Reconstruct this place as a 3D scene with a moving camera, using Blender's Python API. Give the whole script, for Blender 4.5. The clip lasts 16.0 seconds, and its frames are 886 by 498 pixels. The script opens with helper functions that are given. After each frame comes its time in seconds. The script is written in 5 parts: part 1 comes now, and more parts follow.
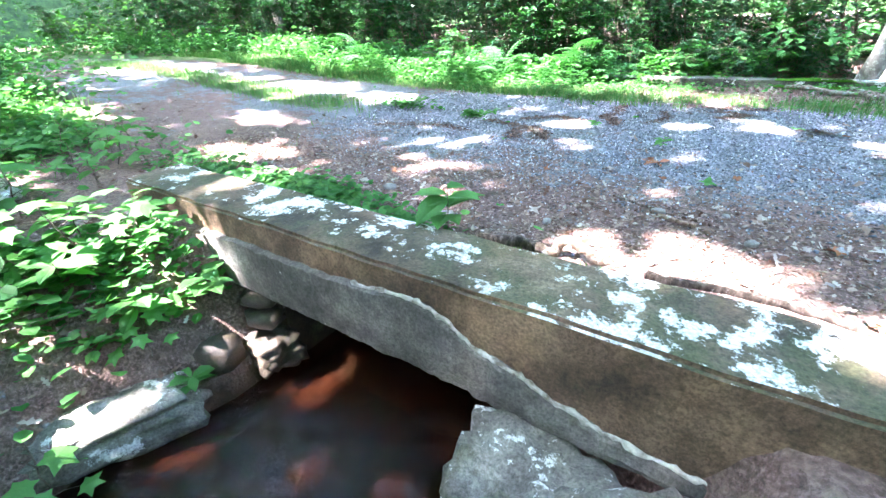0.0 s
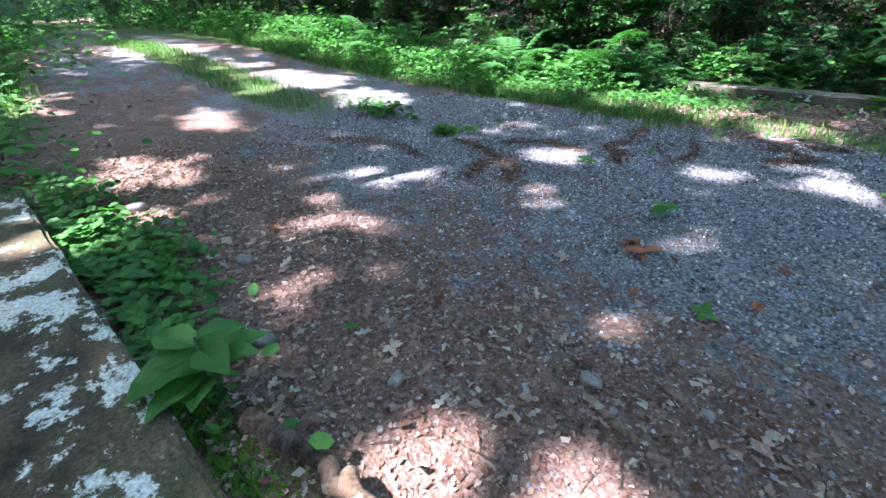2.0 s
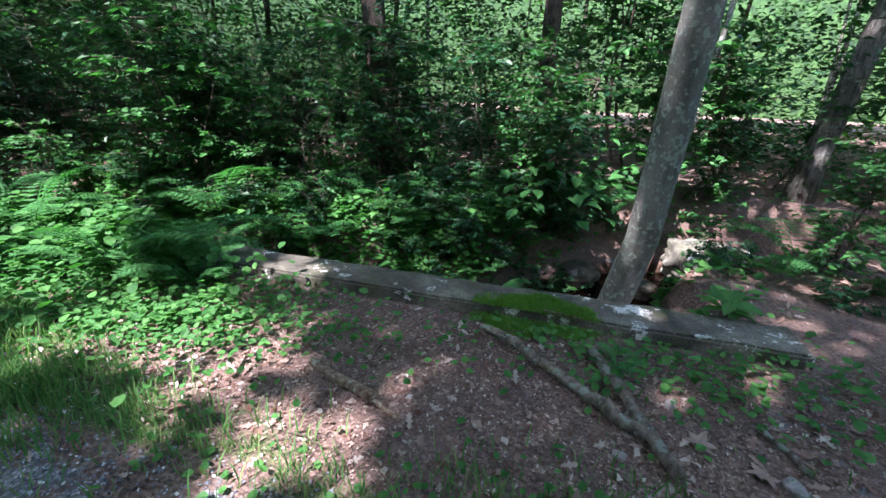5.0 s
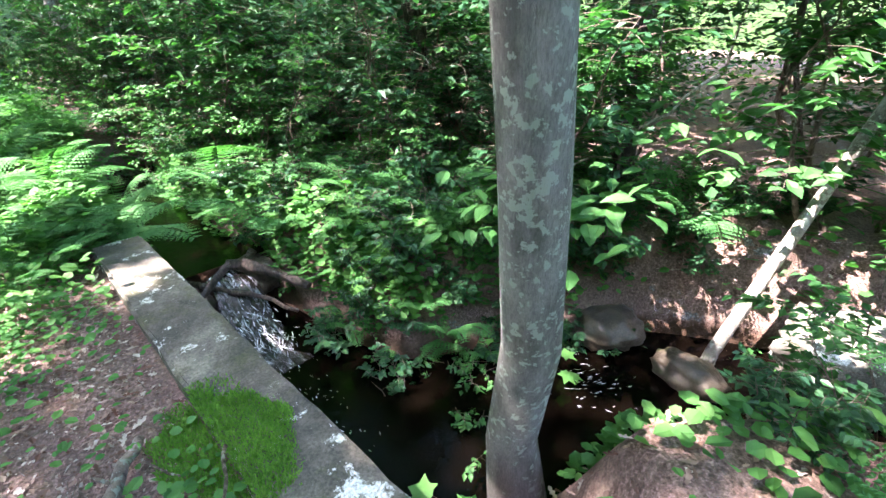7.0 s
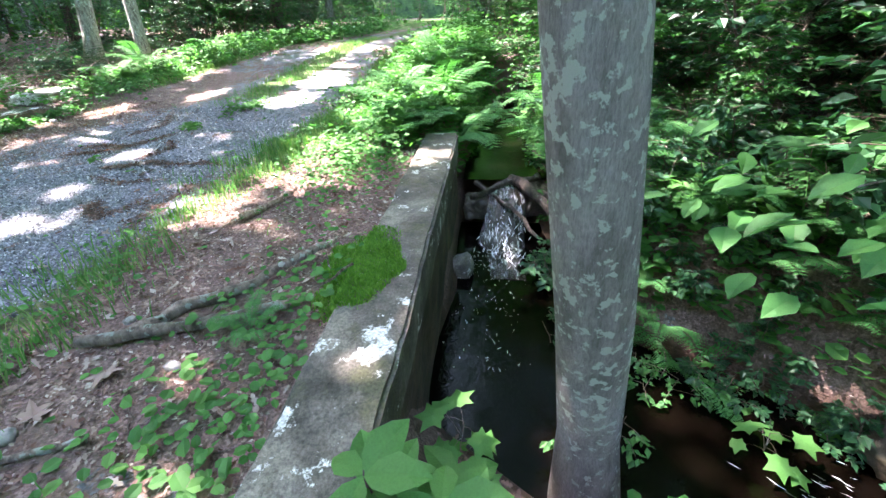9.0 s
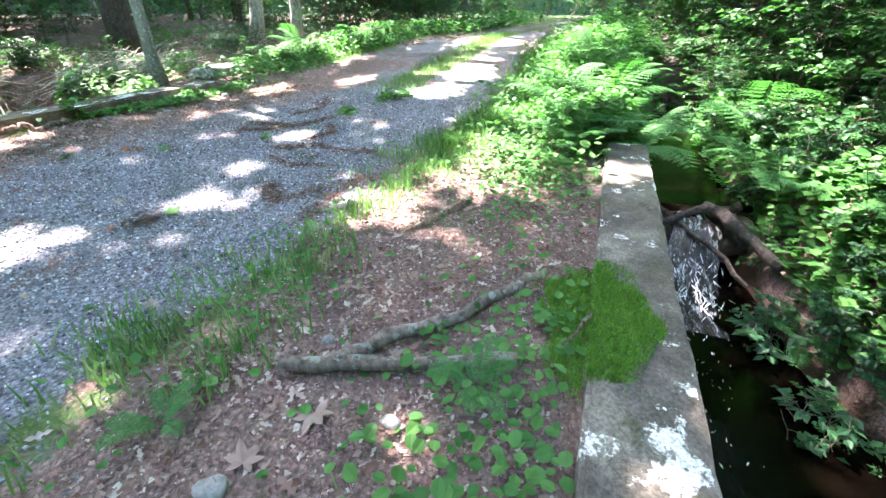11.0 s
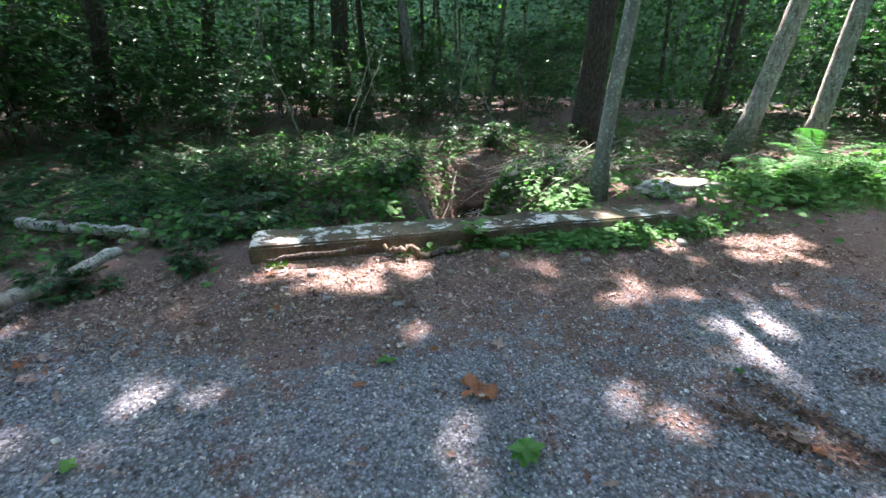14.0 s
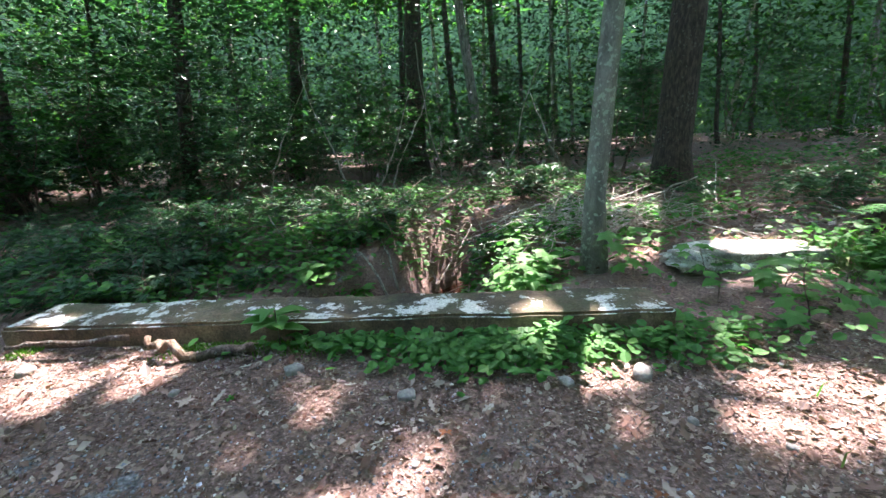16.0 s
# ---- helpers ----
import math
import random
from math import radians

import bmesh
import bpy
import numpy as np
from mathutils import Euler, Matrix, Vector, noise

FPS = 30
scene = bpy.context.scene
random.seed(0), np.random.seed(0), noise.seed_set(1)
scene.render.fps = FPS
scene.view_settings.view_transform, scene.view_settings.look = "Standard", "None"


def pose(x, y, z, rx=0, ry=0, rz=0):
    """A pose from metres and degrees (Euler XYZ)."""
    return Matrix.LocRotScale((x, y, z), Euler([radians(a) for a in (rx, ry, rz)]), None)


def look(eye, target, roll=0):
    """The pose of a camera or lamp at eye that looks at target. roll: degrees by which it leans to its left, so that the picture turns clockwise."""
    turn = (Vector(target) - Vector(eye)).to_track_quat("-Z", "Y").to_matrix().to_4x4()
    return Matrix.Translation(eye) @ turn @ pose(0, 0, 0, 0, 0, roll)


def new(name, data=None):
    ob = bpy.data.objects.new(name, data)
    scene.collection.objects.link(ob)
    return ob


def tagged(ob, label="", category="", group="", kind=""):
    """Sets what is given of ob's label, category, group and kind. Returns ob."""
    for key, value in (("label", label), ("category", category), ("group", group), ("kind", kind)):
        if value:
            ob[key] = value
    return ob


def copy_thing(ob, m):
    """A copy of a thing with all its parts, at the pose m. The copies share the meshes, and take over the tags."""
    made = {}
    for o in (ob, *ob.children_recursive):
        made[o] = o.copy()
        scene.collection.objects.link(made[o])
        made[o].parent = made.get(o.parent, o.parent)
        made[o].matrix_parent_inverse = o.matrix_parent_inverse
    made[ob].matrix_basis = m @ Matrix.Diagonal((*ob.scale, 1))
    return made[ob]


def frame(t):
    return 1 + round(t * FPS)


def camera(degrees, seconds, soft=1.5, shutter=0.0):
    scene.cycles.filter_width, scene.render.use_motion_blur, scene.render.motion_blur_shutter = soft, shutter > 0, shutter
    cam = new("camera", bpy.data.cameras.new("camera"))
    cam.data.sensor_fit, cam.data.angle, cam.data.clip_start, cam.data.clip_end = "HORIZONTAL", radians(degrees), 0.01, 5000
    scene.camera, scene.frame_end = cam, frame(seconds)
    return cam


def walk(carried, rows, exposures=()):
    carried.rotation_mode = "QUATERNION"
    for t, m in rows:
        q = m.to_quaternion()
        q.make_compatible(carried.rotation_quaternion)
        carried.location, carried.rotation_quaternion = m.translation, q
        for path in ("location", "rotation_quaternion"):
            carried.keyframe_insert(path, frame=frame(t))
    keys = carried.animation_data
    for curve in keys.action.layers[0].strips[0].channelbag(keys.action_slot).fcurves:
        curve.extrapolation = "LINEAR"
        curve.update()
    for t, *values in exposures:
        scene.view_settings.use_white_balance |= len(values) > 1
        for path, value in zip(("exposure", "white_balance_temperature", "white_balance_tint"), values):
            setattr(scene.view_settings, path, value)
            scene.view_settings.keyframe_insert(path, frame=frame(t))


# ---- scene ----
cam = camera(93.0, 16.0)
PATH = [
    (0, (4.051, 0.192, 1.028), (3.041, 1.633, 0.078), -2.9),
    (0.5, (4.298, 0.459, 1.073), (3.415, 2.011, 0.172), -1.1),
    (1, (4.299, 0.813, 1.005), (3.41, 2.346, 0.079), -2.0),
    (1.5, (4.152, 1.403, 1.046), (3.1, 2.817, 0.101), -2.8),
    (2, (4.113, 1.668, 1.127), (2.954, 2.939, 0.105), -1.9),
    (2.5, (4.232, 2.228, 1.209), (2.922, 3.396, 0.25), -6.2),
    (3, (4.321, 2.755, 1.346), (3.125, 4.04, 0.387), -3.1),
    (3.5, (4.356, 3.428, 1.47), (3.436, 4.947, 0.551), -1.4),
    (4, (4.501, 4.1, 1.527), (3.674, 5.743, 0.743), -2.8),
    (4.5, (4.68, 4.728, 1.433), (3.91, 6.432, 0.726), -1.1),
    (5, (4.935, 5.425, 1.441), (4.412, 7.23, 0.758), 1.8),
    (5.2, (5.08, 5.688, 1.443), (4.543, 7.492, 0.767), 2.3),
    (7.3, (6.49, 8.031, 1.53), (5.019, 9.074, 0.664), -1.1),
    (7.5, (6.559, 8.159, 1.5), (4.948, 9.003, 0.668), 0.4),
    (8, (6.711, 8.473, 1.419), (5.049, 9.065, 0.478), -0.7),
    (8.5, (6.75, 8.682, 1.355), (5.009, 8.843, 0.385), -3.4),
    (8.7, (6.774, 8.751, 1.327), (5.024, 8.731, 0.36), -2.9),
    (10.8, (6.456, 8.048, 1.168), (4.824, 7.511, 0.145), -0.8),
    (11, (6.405, 7.914, 1.218), (4.772, 7.325, 0.225), -0.0),
    (11.5, (6.223, 7.55, 1.276), (4.596, 6.805, 0.382), 1.0),
    (12, (5.963, 7.105, 1.361), (4.373, 6.21, 0.542), -2.0),
    (12.5, (5.634, 6.579, 1.371), (4.121, 5.572, 0.537), -0.4),
    (13, (5.219, 6.107, 1.367), (4.027, 4.708, 0.578), 0.2),
    (13.5, (4.794, 5.582, 1.372), (4.012, 3.89, 0.646), 0.8),
    (14, (4.298, 5.164, 1.357), (3.725, 3.385, 0.644), 1.3),
    (14.5, (3.769, 4.827, 1.337), (3.517, 2.958, 0.671), 0.3),
    (15, (3.221, 4.442, 1.358), (3.088, 2.574, 0.658), 2.2),
    (15.5, (2.586, 4.259, 1.325), (2.732, 2.369, 0.689), -1.2),
    (16, (1.819, 4.155, 1.201), (1.895, 2.221, 0.7), -2.6),
]
walk(cam, [(t, look(e, g, r)) for t, e, g, r in PATH],
     [(t, s, 6050 if t < 6 else 6700, 19 if t < 6 else 22) for t, s in ((0, 6.05), (0.5, 5.65), (1.0, 4.85), (1.5, 4.5), (2.5, 4.2), (3.5, 4.05), (5.0, 3.75), (7.3, 5.35), (8.7, 5.35), (11.0, 5.45), (12.0, 5.15), (13.5, 4.4), (15.0, 4.7), (16.0, 4.7))])

# ---------------------------------------------------------------- light
SUN_EL, SUN_AZ = 58.0, 205.0        # degrees; azimuth is where the light comes from, from +y towards +x
world = bpy.data.worlds.new("sky")
scene.world = world
world.use_nodes = True
wn = world.node_tree
sky = wn.nodes.new("ShaderNodeTexSky")
sky.sky_type, sky.sun_disc = "NISHITA", False
sky.sun_elevation, sky.sun_rotation = radians(SUN_EL), radians(SUN_AZ)
wn.links.new(sky.outputs[0], wn.nodes["Background"].inputs[0])
wn.nodes["Background"].inputs[1].default_value = 0.15
sd = Vector((math.sin(radians(SUN_AZ)) * math.cos(radians(SUN_EL)), math.cos(radians(SUN_AZ)) * math.cos(radians(SUN_EL)), math.sin(radians(SUN_EL))))
sun = new("sun", bpy.data.lights.new("sun", "SUN"))
sun.data.energy, sun.data.angle, sun.data.color = 2.0, radians(0.53), (1.0, 0.96, 0.9)
sun.matrix_world = look(sd * 60, (0, 0, 0))

# ---------------------------------------------------------------- materials


def mat(name):
    m = bpy.data.materials.new(name)
    m.use_nodes = True
    nt = m.node_tree
    bsdf = nt.nodes["Principled BSDF"]

    def node(kind, **kw):
        n = nt.nodes.new("ShaderNode" + kind)
        for k, v in kw.items():
            if k in n.inputs:
                n.inputs[k].default_value = v
        return n
    return m, nt, bsdf, node, nt.links.new


def ramp(node, link, fac, stops):
    r = node("ValToRGB")
    e = r.color_ramp.elements
    while len(e) < len(stops):
        e.new(0.5)
    for el, (p, c) in zip(e, stops):
        el.position, el.color = p, (*c, 1)
    link(fac, r.inputs[0])
    return r.outputs[0]


def mixc(node, link, fac, a, b, kind="MIX"):
    m = node("MixRGB")
    m.blend_type = kind
    for sock, v in zip(m.inputs, (fac, a, b)):
        if isinstance(v, (int, float)):
            sock.default_value = v
        elif isinstance(v, tuple):
            sock.default_value = (*v, 1)
        else:
            link(v, sock)
    return m.outputs[0]


def mathn(node, link, op, a, b=0.0):
    m = node("Math")
    m.operation = op
    for sock, v in zip(m.inputs, (a, b)):
        if isinstance(v, (int, float)):
            sock.default_value = v
        else:
            link(v, sock)
    return m.outputs[0]


def bump(node, link, bsdf, height, strength, dist):
    b = node("Bump", Strength=strength, Distance=dist)
    link(height, b.inputs["Height"])
    link(b.outputs[0], bsdf.inputs["Normal"])


def leaf_mat(name, stops, gloss=0.45, through_light=0.4):
    m, nt, bsdf, node, link = mat(name)
    geo = node("NewGeometry")
    obi = node("ObjectInfo")
    f = mathn(node, link, "FRACT", mathn(node, link, "ADD", geo.outputs["Random Per Island"], mathn(node, link, "MULTIPLY", obi.outputs["Random"], 0.35)))
    col = ramp(node, link, f, stops)
    n = node("TexNoise", Scale=25.0, Detail=3.0)
    tc = node("TexCoord")
    link(tc.outputs["Object"], n.inputs["Vector"])
    col = mixc(node, link, 0.35, col, ramp(node, link, n.outputs[0], [(0.3, (0.45, 0.45, 0.4)), (0.7, (1, 1, 1))]), "MULTIPLY")
    link(col, bsdf.inputs["Base Color"])
    bsdf.inputs["Roughness"].default_value = gloss + 0.12
    bsdf.inputs["Specular IOR Level"].default_value = 0.3
    tr = node("BsdfTranslucent")
    link(mixc(node, link, 1.0, col, (0.92, 1.25, 0.62), "MULTIPLY"), tr.inputs[0])
    mx = node("MixShader")
    mx.inputs[0].default_value = through_light
    link(bsdf.outputs[0], mx.inputs[1])
    link(tr.outputs[0], mx.inputs[2])
    link(mx.outputs[0], nt.nodes["Material Output"].inputs[0])
    return m


LEAF = leaf_mat("leaf_green", [(0.0, (0.022, 0.085, 0.026)), (0.5, (0.036, 0.135, 0.036)), (1.0, (0.062, 0.19, 0.05))])
LEAF_DARK = leaf_mat("leaf_dark", [(0.0, (0.014, 0.055, 0.026)), (0.5, (0.024, 0.09, 0.038)), (1.0, (0.042, 0.125, 0.05))], 0.3, 0.33)
LEAF_LIGHT = leaf_mat("leaf_light", [(0.0, (0.034, 0.13, 0.032)), (0.5, (0.06, 0.19, 0.048)), (1.0, (0.10, 0.25, 0.065))], 0.5, 0.45)
LEAF_FAR = leaf_mat("leaf_far", [(0.0, (0.016, 0.055, 0.016)), (0.6, (0.04, 0.12, 0.025)), (1.0, (0.09, 0.21, 0.035))], 0.6, 0.45)
FERN = leaf_mat("fern_green", [(0.0, (0.04, 0.15, 0.045)), (1.0, (0.08, 0.24, 0.075))], 0.55, 0.42)
GRASS = leaf_mat("grass_green", [(0.0, (0.06, 0.16, 0.045)), (0.6, (0.10, 0.24, 0.07)), (1.0, (0.23, 0.28, 0.12))], 0.6, 0.4)
MOSS = leaf_mat("moss_green", [(0.0, (0.06, 0.17, 0.02)), (1.0, (0.14, 0.31, 0.04))], 0.9, 0.2)
LITTER = leaf_mat("dead_leaf", [(0.0, (0.11, 0.048, 0.036)), (0.4, (0.22, 0.135, 0.115)), (0.75, (0.33, 0.23, 0.205)), (1.0, (0.47, 0.40, 0.37))], 0.75, 0.12)
RUSSET = leaf_mat("russet_leaf", [(0.0, (0.20, 0.06, 0.03)), (1.0, (0.33, 0.13, 0.07))], 0.6, 0.15)
DEBRIS = leaf_mat("soil_crumb", [(0.0, (0.05, 0.028, 0.022)), (0.6, (0.15, 0.08, 0.062)), (1.0, (0.30, 0.20, 0.165))], 0.8, 0.0)
DARK_LEAF = leaf_mat("wet_dark_leaf", [(0.0, (0.03, 0.02, 0.017)), (1.0, (0.09, 0.06, 0.05))], 0.5, 0.05)
STONES = leaf_mat("gravel_stone", [(0.0, (0.05, 0.052, 0.06)), (0.45, (0.185, 0.19, 0.232)), (0.88, (0.37, 0.375, 0.425)), (1.0, (0.66, 0.65, 0.64))], 0.8, 0.0)


def bark(name, dark, mid, light, lichen, amount, stretch=6.0):
    m, nt, bsdf, node, link = mat(name)
    tc = node("TexCoord")
    mp = node("Mapping")
    mp.inputs["Scale"].default_value = (stretch, stretch, stretch * 0.28)
    link(tc.outputs["Object"], mp.inputs[0])
    n1 = node("TexNoise", Scale=3.2, Detail=8.0, Roughness=0.65)
    link(mp.outputs[0], n1.inputs["Vector"])
    n2 = node("TexNoise", Scale=24.0, Detail=4.0, Roughness=0.6)
    link(tc.outputs["Object"], n2.inputs["Vector"])
    n3 = node("TexNoise", Scale=2.2, Detail=6.0, Roughness=0.7)
    link(tc.outputs["Object"], n3.inputs["Vector"])
    n4 = node("TexNoise", Scale=60.0, Detail=5.0, Roughness=0.75)
    link(mp.outputs[0], n4.inputs["Vector"])
    col = ramp(node, link, n1.outputs[0], [(0.38, dark), (0.5, mid), (0.64, light)])
    col = mixc(node, link, 0.6, col, ramp(node, link, n4.outputs[0], [(0.36, (0.5, 0.48, 0.46)), (0.6, (1.25, 1.15, 1.15))]), "MULTIPLY")
    lm = ramp(node, link, mathn(node, link, "MULTIPLY", n2.outputs[0], mathn(node, link, "ADD", n3.outputs[0], 0.5)), [(0.62 - amount, (0, 0, 0)), (0.66 - amount, (1, 1, 1))])
    link(mixc(node, link, lm, col, lichen), bsdf.inputs["Base Color"])
    bsdf.inputs["Roughness"].default_value = 0.85
    bump(node, link, bsdf, mathn(node, link, "ADD", n1.outputs[0], mathn(node, link, "MULTIPLY", n4.outputs[0], 0.5)), 0.9, 0.03)
    return m


BARK_GREY = bark("grey_bark", (0.07, 0.065, 0.06), (0.17, 0.16, 0.15), (0.26, 0.25, 0.23), (0.31, 0.34, 0.31), 0.03)
BARK_SMOOTH = bark("smooth_grey_bark", (0.16, 0.155, 0.145), (0.26, 0.255, 0.24), (0.34, 0.335, 0.315), (0.42, 0.46, 0.40), 0.06, 2.4)
BARK_DARK = bark("dark_bark", (0.018, 0.013, 0.011), (0.05, 0.036, 0.03), (0.10, 0.075, 0.06), (0.12, 0.12, 0.10), 0.0, 9.0)
BARK_PALE = bark("pale_bark", (0.14, 0.125, 0.11), (0.30, 0.28, 0.25), (0.42, 0.40, 0.36), (0.5, 0.52, 0.46), 0.06)
WOOD = bark("weathered_wood", (0.14, 0.085, 0.055), (0.28, 0.19, 0.135), (0.42, 0.32, 0.24), (0.48, 0.44, 0.37), 0.0, 10.0)
LICHEN_WOOD = bark("lichened_wood", (0.09, 0.07, 0.055), (0.20, 0.16, 0.13), (0.30, 0.25, 0.21), (0.28, 0.31, 0.27), 0.05, 8.0)
BIRCH = bark("birch_bark", (0.25, 0.23, 0.21), (0.55, 0.53, 0.5), (0.7, 0.68, 0.65), (0.05, 0.05, 0.05), 0.03, 5.0)
TWIG = bark("twig_brown", (0.045, 0.03, 0.022), (0.12, 0.085, 0.065), (0.24, 0.19, 0.16), (0.3, 0.28, 0.25), 0.0, 12.0)


def concrete(name, moss_amount, lichen_amount, base):
    m, nt, bsdf, node, link = mat(name)
    tc = node("TexCoord")

    def noise_at(scale, detail=6.0, rough=0.6, off=0.0):
        mp = node("Mapping")
        mp.inputs["Location"].default_value = (off, off * 1.7, off * 0.3)
        link(tc.outputs["Object"], mp.inputs[0])
        n = node("TexNoise", Scale=scale, Detail=detail, Roughness=rough)
        link(mp.outputs[0], n.inputs["Vector"])
        return n.outputs[0]
    a, b, c, d = noise_at(2.4, 8, 0.72), noise_at(4.2, 8, 0.74, 7.0), noise_at(2.6, 7, 0.72, 19.0), noise_at(70.0, 4, 0.75)
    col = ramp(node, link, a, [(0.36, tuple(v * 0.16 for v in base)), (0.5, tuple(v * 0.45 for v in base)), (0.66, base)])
    col = mixc(node, link, ramp(node, link, c, [(0.56 - moss_amount, (0, 0, 0)), (0.66 - moss_amount, (0.85, 0.85, 0.85))]), col, (0.072, 0.074, 0.034))
    col = mixc(node, link, ramp(node, link, b, [(0.60 - lichen_amount, (0, 0, 0)), (0.625 - lichen_amount, (1, 1, 1))]), col, (0.66, 0.65, 0.62))
    col = mixc(node, link, 0.65, col, ramp(node, link, d, [(0.34, (0.15, 0.14, 0.13)), (0.65, (1.3, 1.3, 1.3))]), "MULTIPLY")
    link(col, bsdf.inputs["Base Color"])
    bsdf.inputs["Roughness"].default_value = 0.93
    bump(node, link, bsdf, mathn(node, link, "ADD", mathn(node, link, "MULTIPLY", a, 1.0), mathn(node, link, "MULTIPLY", d, 0.35)), 0.7, 0.025)
    return m


CONC_A = concrete("lichened_concrete", 0.09, 0.075, (0.22, 0.16, 0.10))
CONC_BROWN = concrete("brown_concrete", -0.06, -0.11, (0.36, 0.225, 0.14))
# dark brown mottle for the wall face and the culvert
CONC_FACE = concrete("dark_concrete", 0.0, -0.14, (0.13, 0.085, 0.052))
CONC_LIP = concrete("spalled_concrete", -0.03, -0.05, (0.27, 0.25, 0.225))
CONC_B = concrete("mossy_concrete", 0.03, 0.02, (0.24, 0.215, 0.175))
ROCK = concrete("mossy_rock", 0.03, 0.04, (0.36, 0.33, 0.28))
ROCK_PALE = concrete("pale_rock", -0.08, 0.10, (0.5, 0.47, 0.42))
ROCK_DARK = concrete("wet_rock", 0.02, -0.12, (0.13, 0.10, 0.075))
ROCK_DARK.node_tree.nodes["Principled BSDF"].inputs["Roughness"].default_value = 0.45


def ground_mat():
    m, nt, bsdf, node, link = mat("forest_ground")
    tc = node("TexCoord")

    def tex(kind, scale, **kw):
        n = node(kind, Scale=scale, **kw)
        link(tc.outputs["Object"], n.inputs["Vector"])
        return n

    def attr(name):
        a = node("Attribute")
        a.attribute_name = name
        return a.outputs["Fac"]
    big, mid_, fine = tex("TexNoise", 0.9, Detail=6.0, Roughness=0.65).outputs[0], tex("TexNoise", 6.0, Detail=7.0, Roughness=0.7).outputs[0], tex("TexNoise", 55.0, Detail=4.0, Roughness=0.7).outputs[0]
    vor = tex("TexVoronoi", 62.0)
    vor2 = tex("TexVoronoi", 30.0, Randomness=1.0)
    grav = ramp(node, link, vor.outputs["Color"], [(0.0, (0.13, 0.135, 0.15)), (0.5, (0.225, 0.23, 0.27)), (1.0, (0.42, 0.42, 0.455))])
    grav = mixc(node, link, 1.0, grav, ramp(node, link, vor.outputs["Distance"], [(0.0, (1.1, 1.1, 1.1)), (0.75, (0.4, 0.38, 0.36))]), "MULTIPLY")
    soil = ramp(node, link, fine, [(0.33, (0.03, 0.02, 0.017)), (0.5, (0.13, 0.074, 0.066)), (0.66, (0.30, 0.20, 0.185))])
    soil = mixc(node, link, ramp(node, link, mid_, [(0.35, (0, 0, 0)), (0.7, (0.8, 0.8, 0.8))]), soil, ramp(node, link, vor2.outputs["Color"], [(0.0, (0.09, 0.05, 0.04)), (1.0, (0.30, 0.21, 0.165))]))
    green = ramp(node, link, fine, [(0.3, (0.03, 0.06, 0.015)), (0.7, (0.09, 0.14, 0.035))])
    bed = ramp(node, link, mid_, [(0.3, (0.012, 0.006, 0.004)), (0.7, (0.07, 0.03, 0.014))])

    def mask(name, spread):
        s = mathn(node, link, "ADD", attr(name), mathn(node, link, "MULTIPLY", mathn(node, link, "ADD", mathn(node, link, "ADD", mid_, big), -1.0), spread))
        return ramp(node, link, s, [(0.42, (0, 0, 0)), (0.60, (1, 1, 1))])
    col = mixc(node, link, mask("gravel", 2.6), soil, grav)
    col = mixc(node, link, mask("grass", 1.0), col, green)
    col = mixc(node, link, ramp(node, link, attr("wet"), [(0.3, (0, 0, 0)), (0.8, (1, 1, 1))]), col, bed)
    col = mixc(node, link, 0.5, col, ramp(node, link, big, [(0.3, (0.6, 0.58, 0.56)), (0.7, (1.15, 1.15, 1.15))]), "MULTIPLY")
    link(col, bsdf.inputs["Base Color"])
    bsdf.inputs["Roughness"].default_value = 0.95
    h = mathn(node, link, "ADD", mathn(node, link, "MULTIPLY", vor.outputs["Distance"], -0.6), mathn(node, link, "ADD", fine, mid_))
    bump(node, link, bsdf, h, 0.8, 0.02)
    return m


GROUND = ground_mat()


def water_mat(name, tint, clear, ripple):
    m, nt, bsdf, node, link = mat(name)
    tc = node("TexCoord")
    n = node("TexNoise", Scale=ripple, Detail=5.0, Roughness=0.62, Distortion=0.9)
    link(tc.outputs["Object"], n.inputs["Vector"])
    bsdf.inputs["Base Color"].default_value = (*tint, 1)
    bsdf.inputs["Roughness"].default_value = 0.03
    bsdf.inputs["IOR"].default_value = 1.33
    bsdf.inputs["Transmission Weight"].default_value = clear
    bsdf.inputs["Specular IOR Level"].default_value = 0.5 if clear > 0.5 else 0.22
    bump(node, link, bsdf, n.outputs[0], 0.7 if clear > 0.5 else 0.12, 0.05)
    return m


WATER = water_mat("brown_water", (0.13, 0.032, 0.012), 1.0, 9.0)
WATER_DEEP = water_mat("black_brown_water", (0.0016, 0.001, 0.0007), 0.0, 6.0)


def plain(name, c1, c2, rough, scale):
    m, nt, bsdf, node, link = mat(name)
    tc = node("TexCoord")
    n = node("TexNoise", Scale=scale, Detail=6.0, Roughness=0.65)
    link(tc.outputs["Object"], n.inputs["Vector"])
    link(ramp(node, link, n.outputs[0], [(0.35, c1), (0.65, c2)]), bsdf.inputs["Base Color"])
    bsdf.inputs["Roughness"].default_value = rough
    bump(node, link, bsdf, n.outputs[0], 0.6, 0.02)
    return m




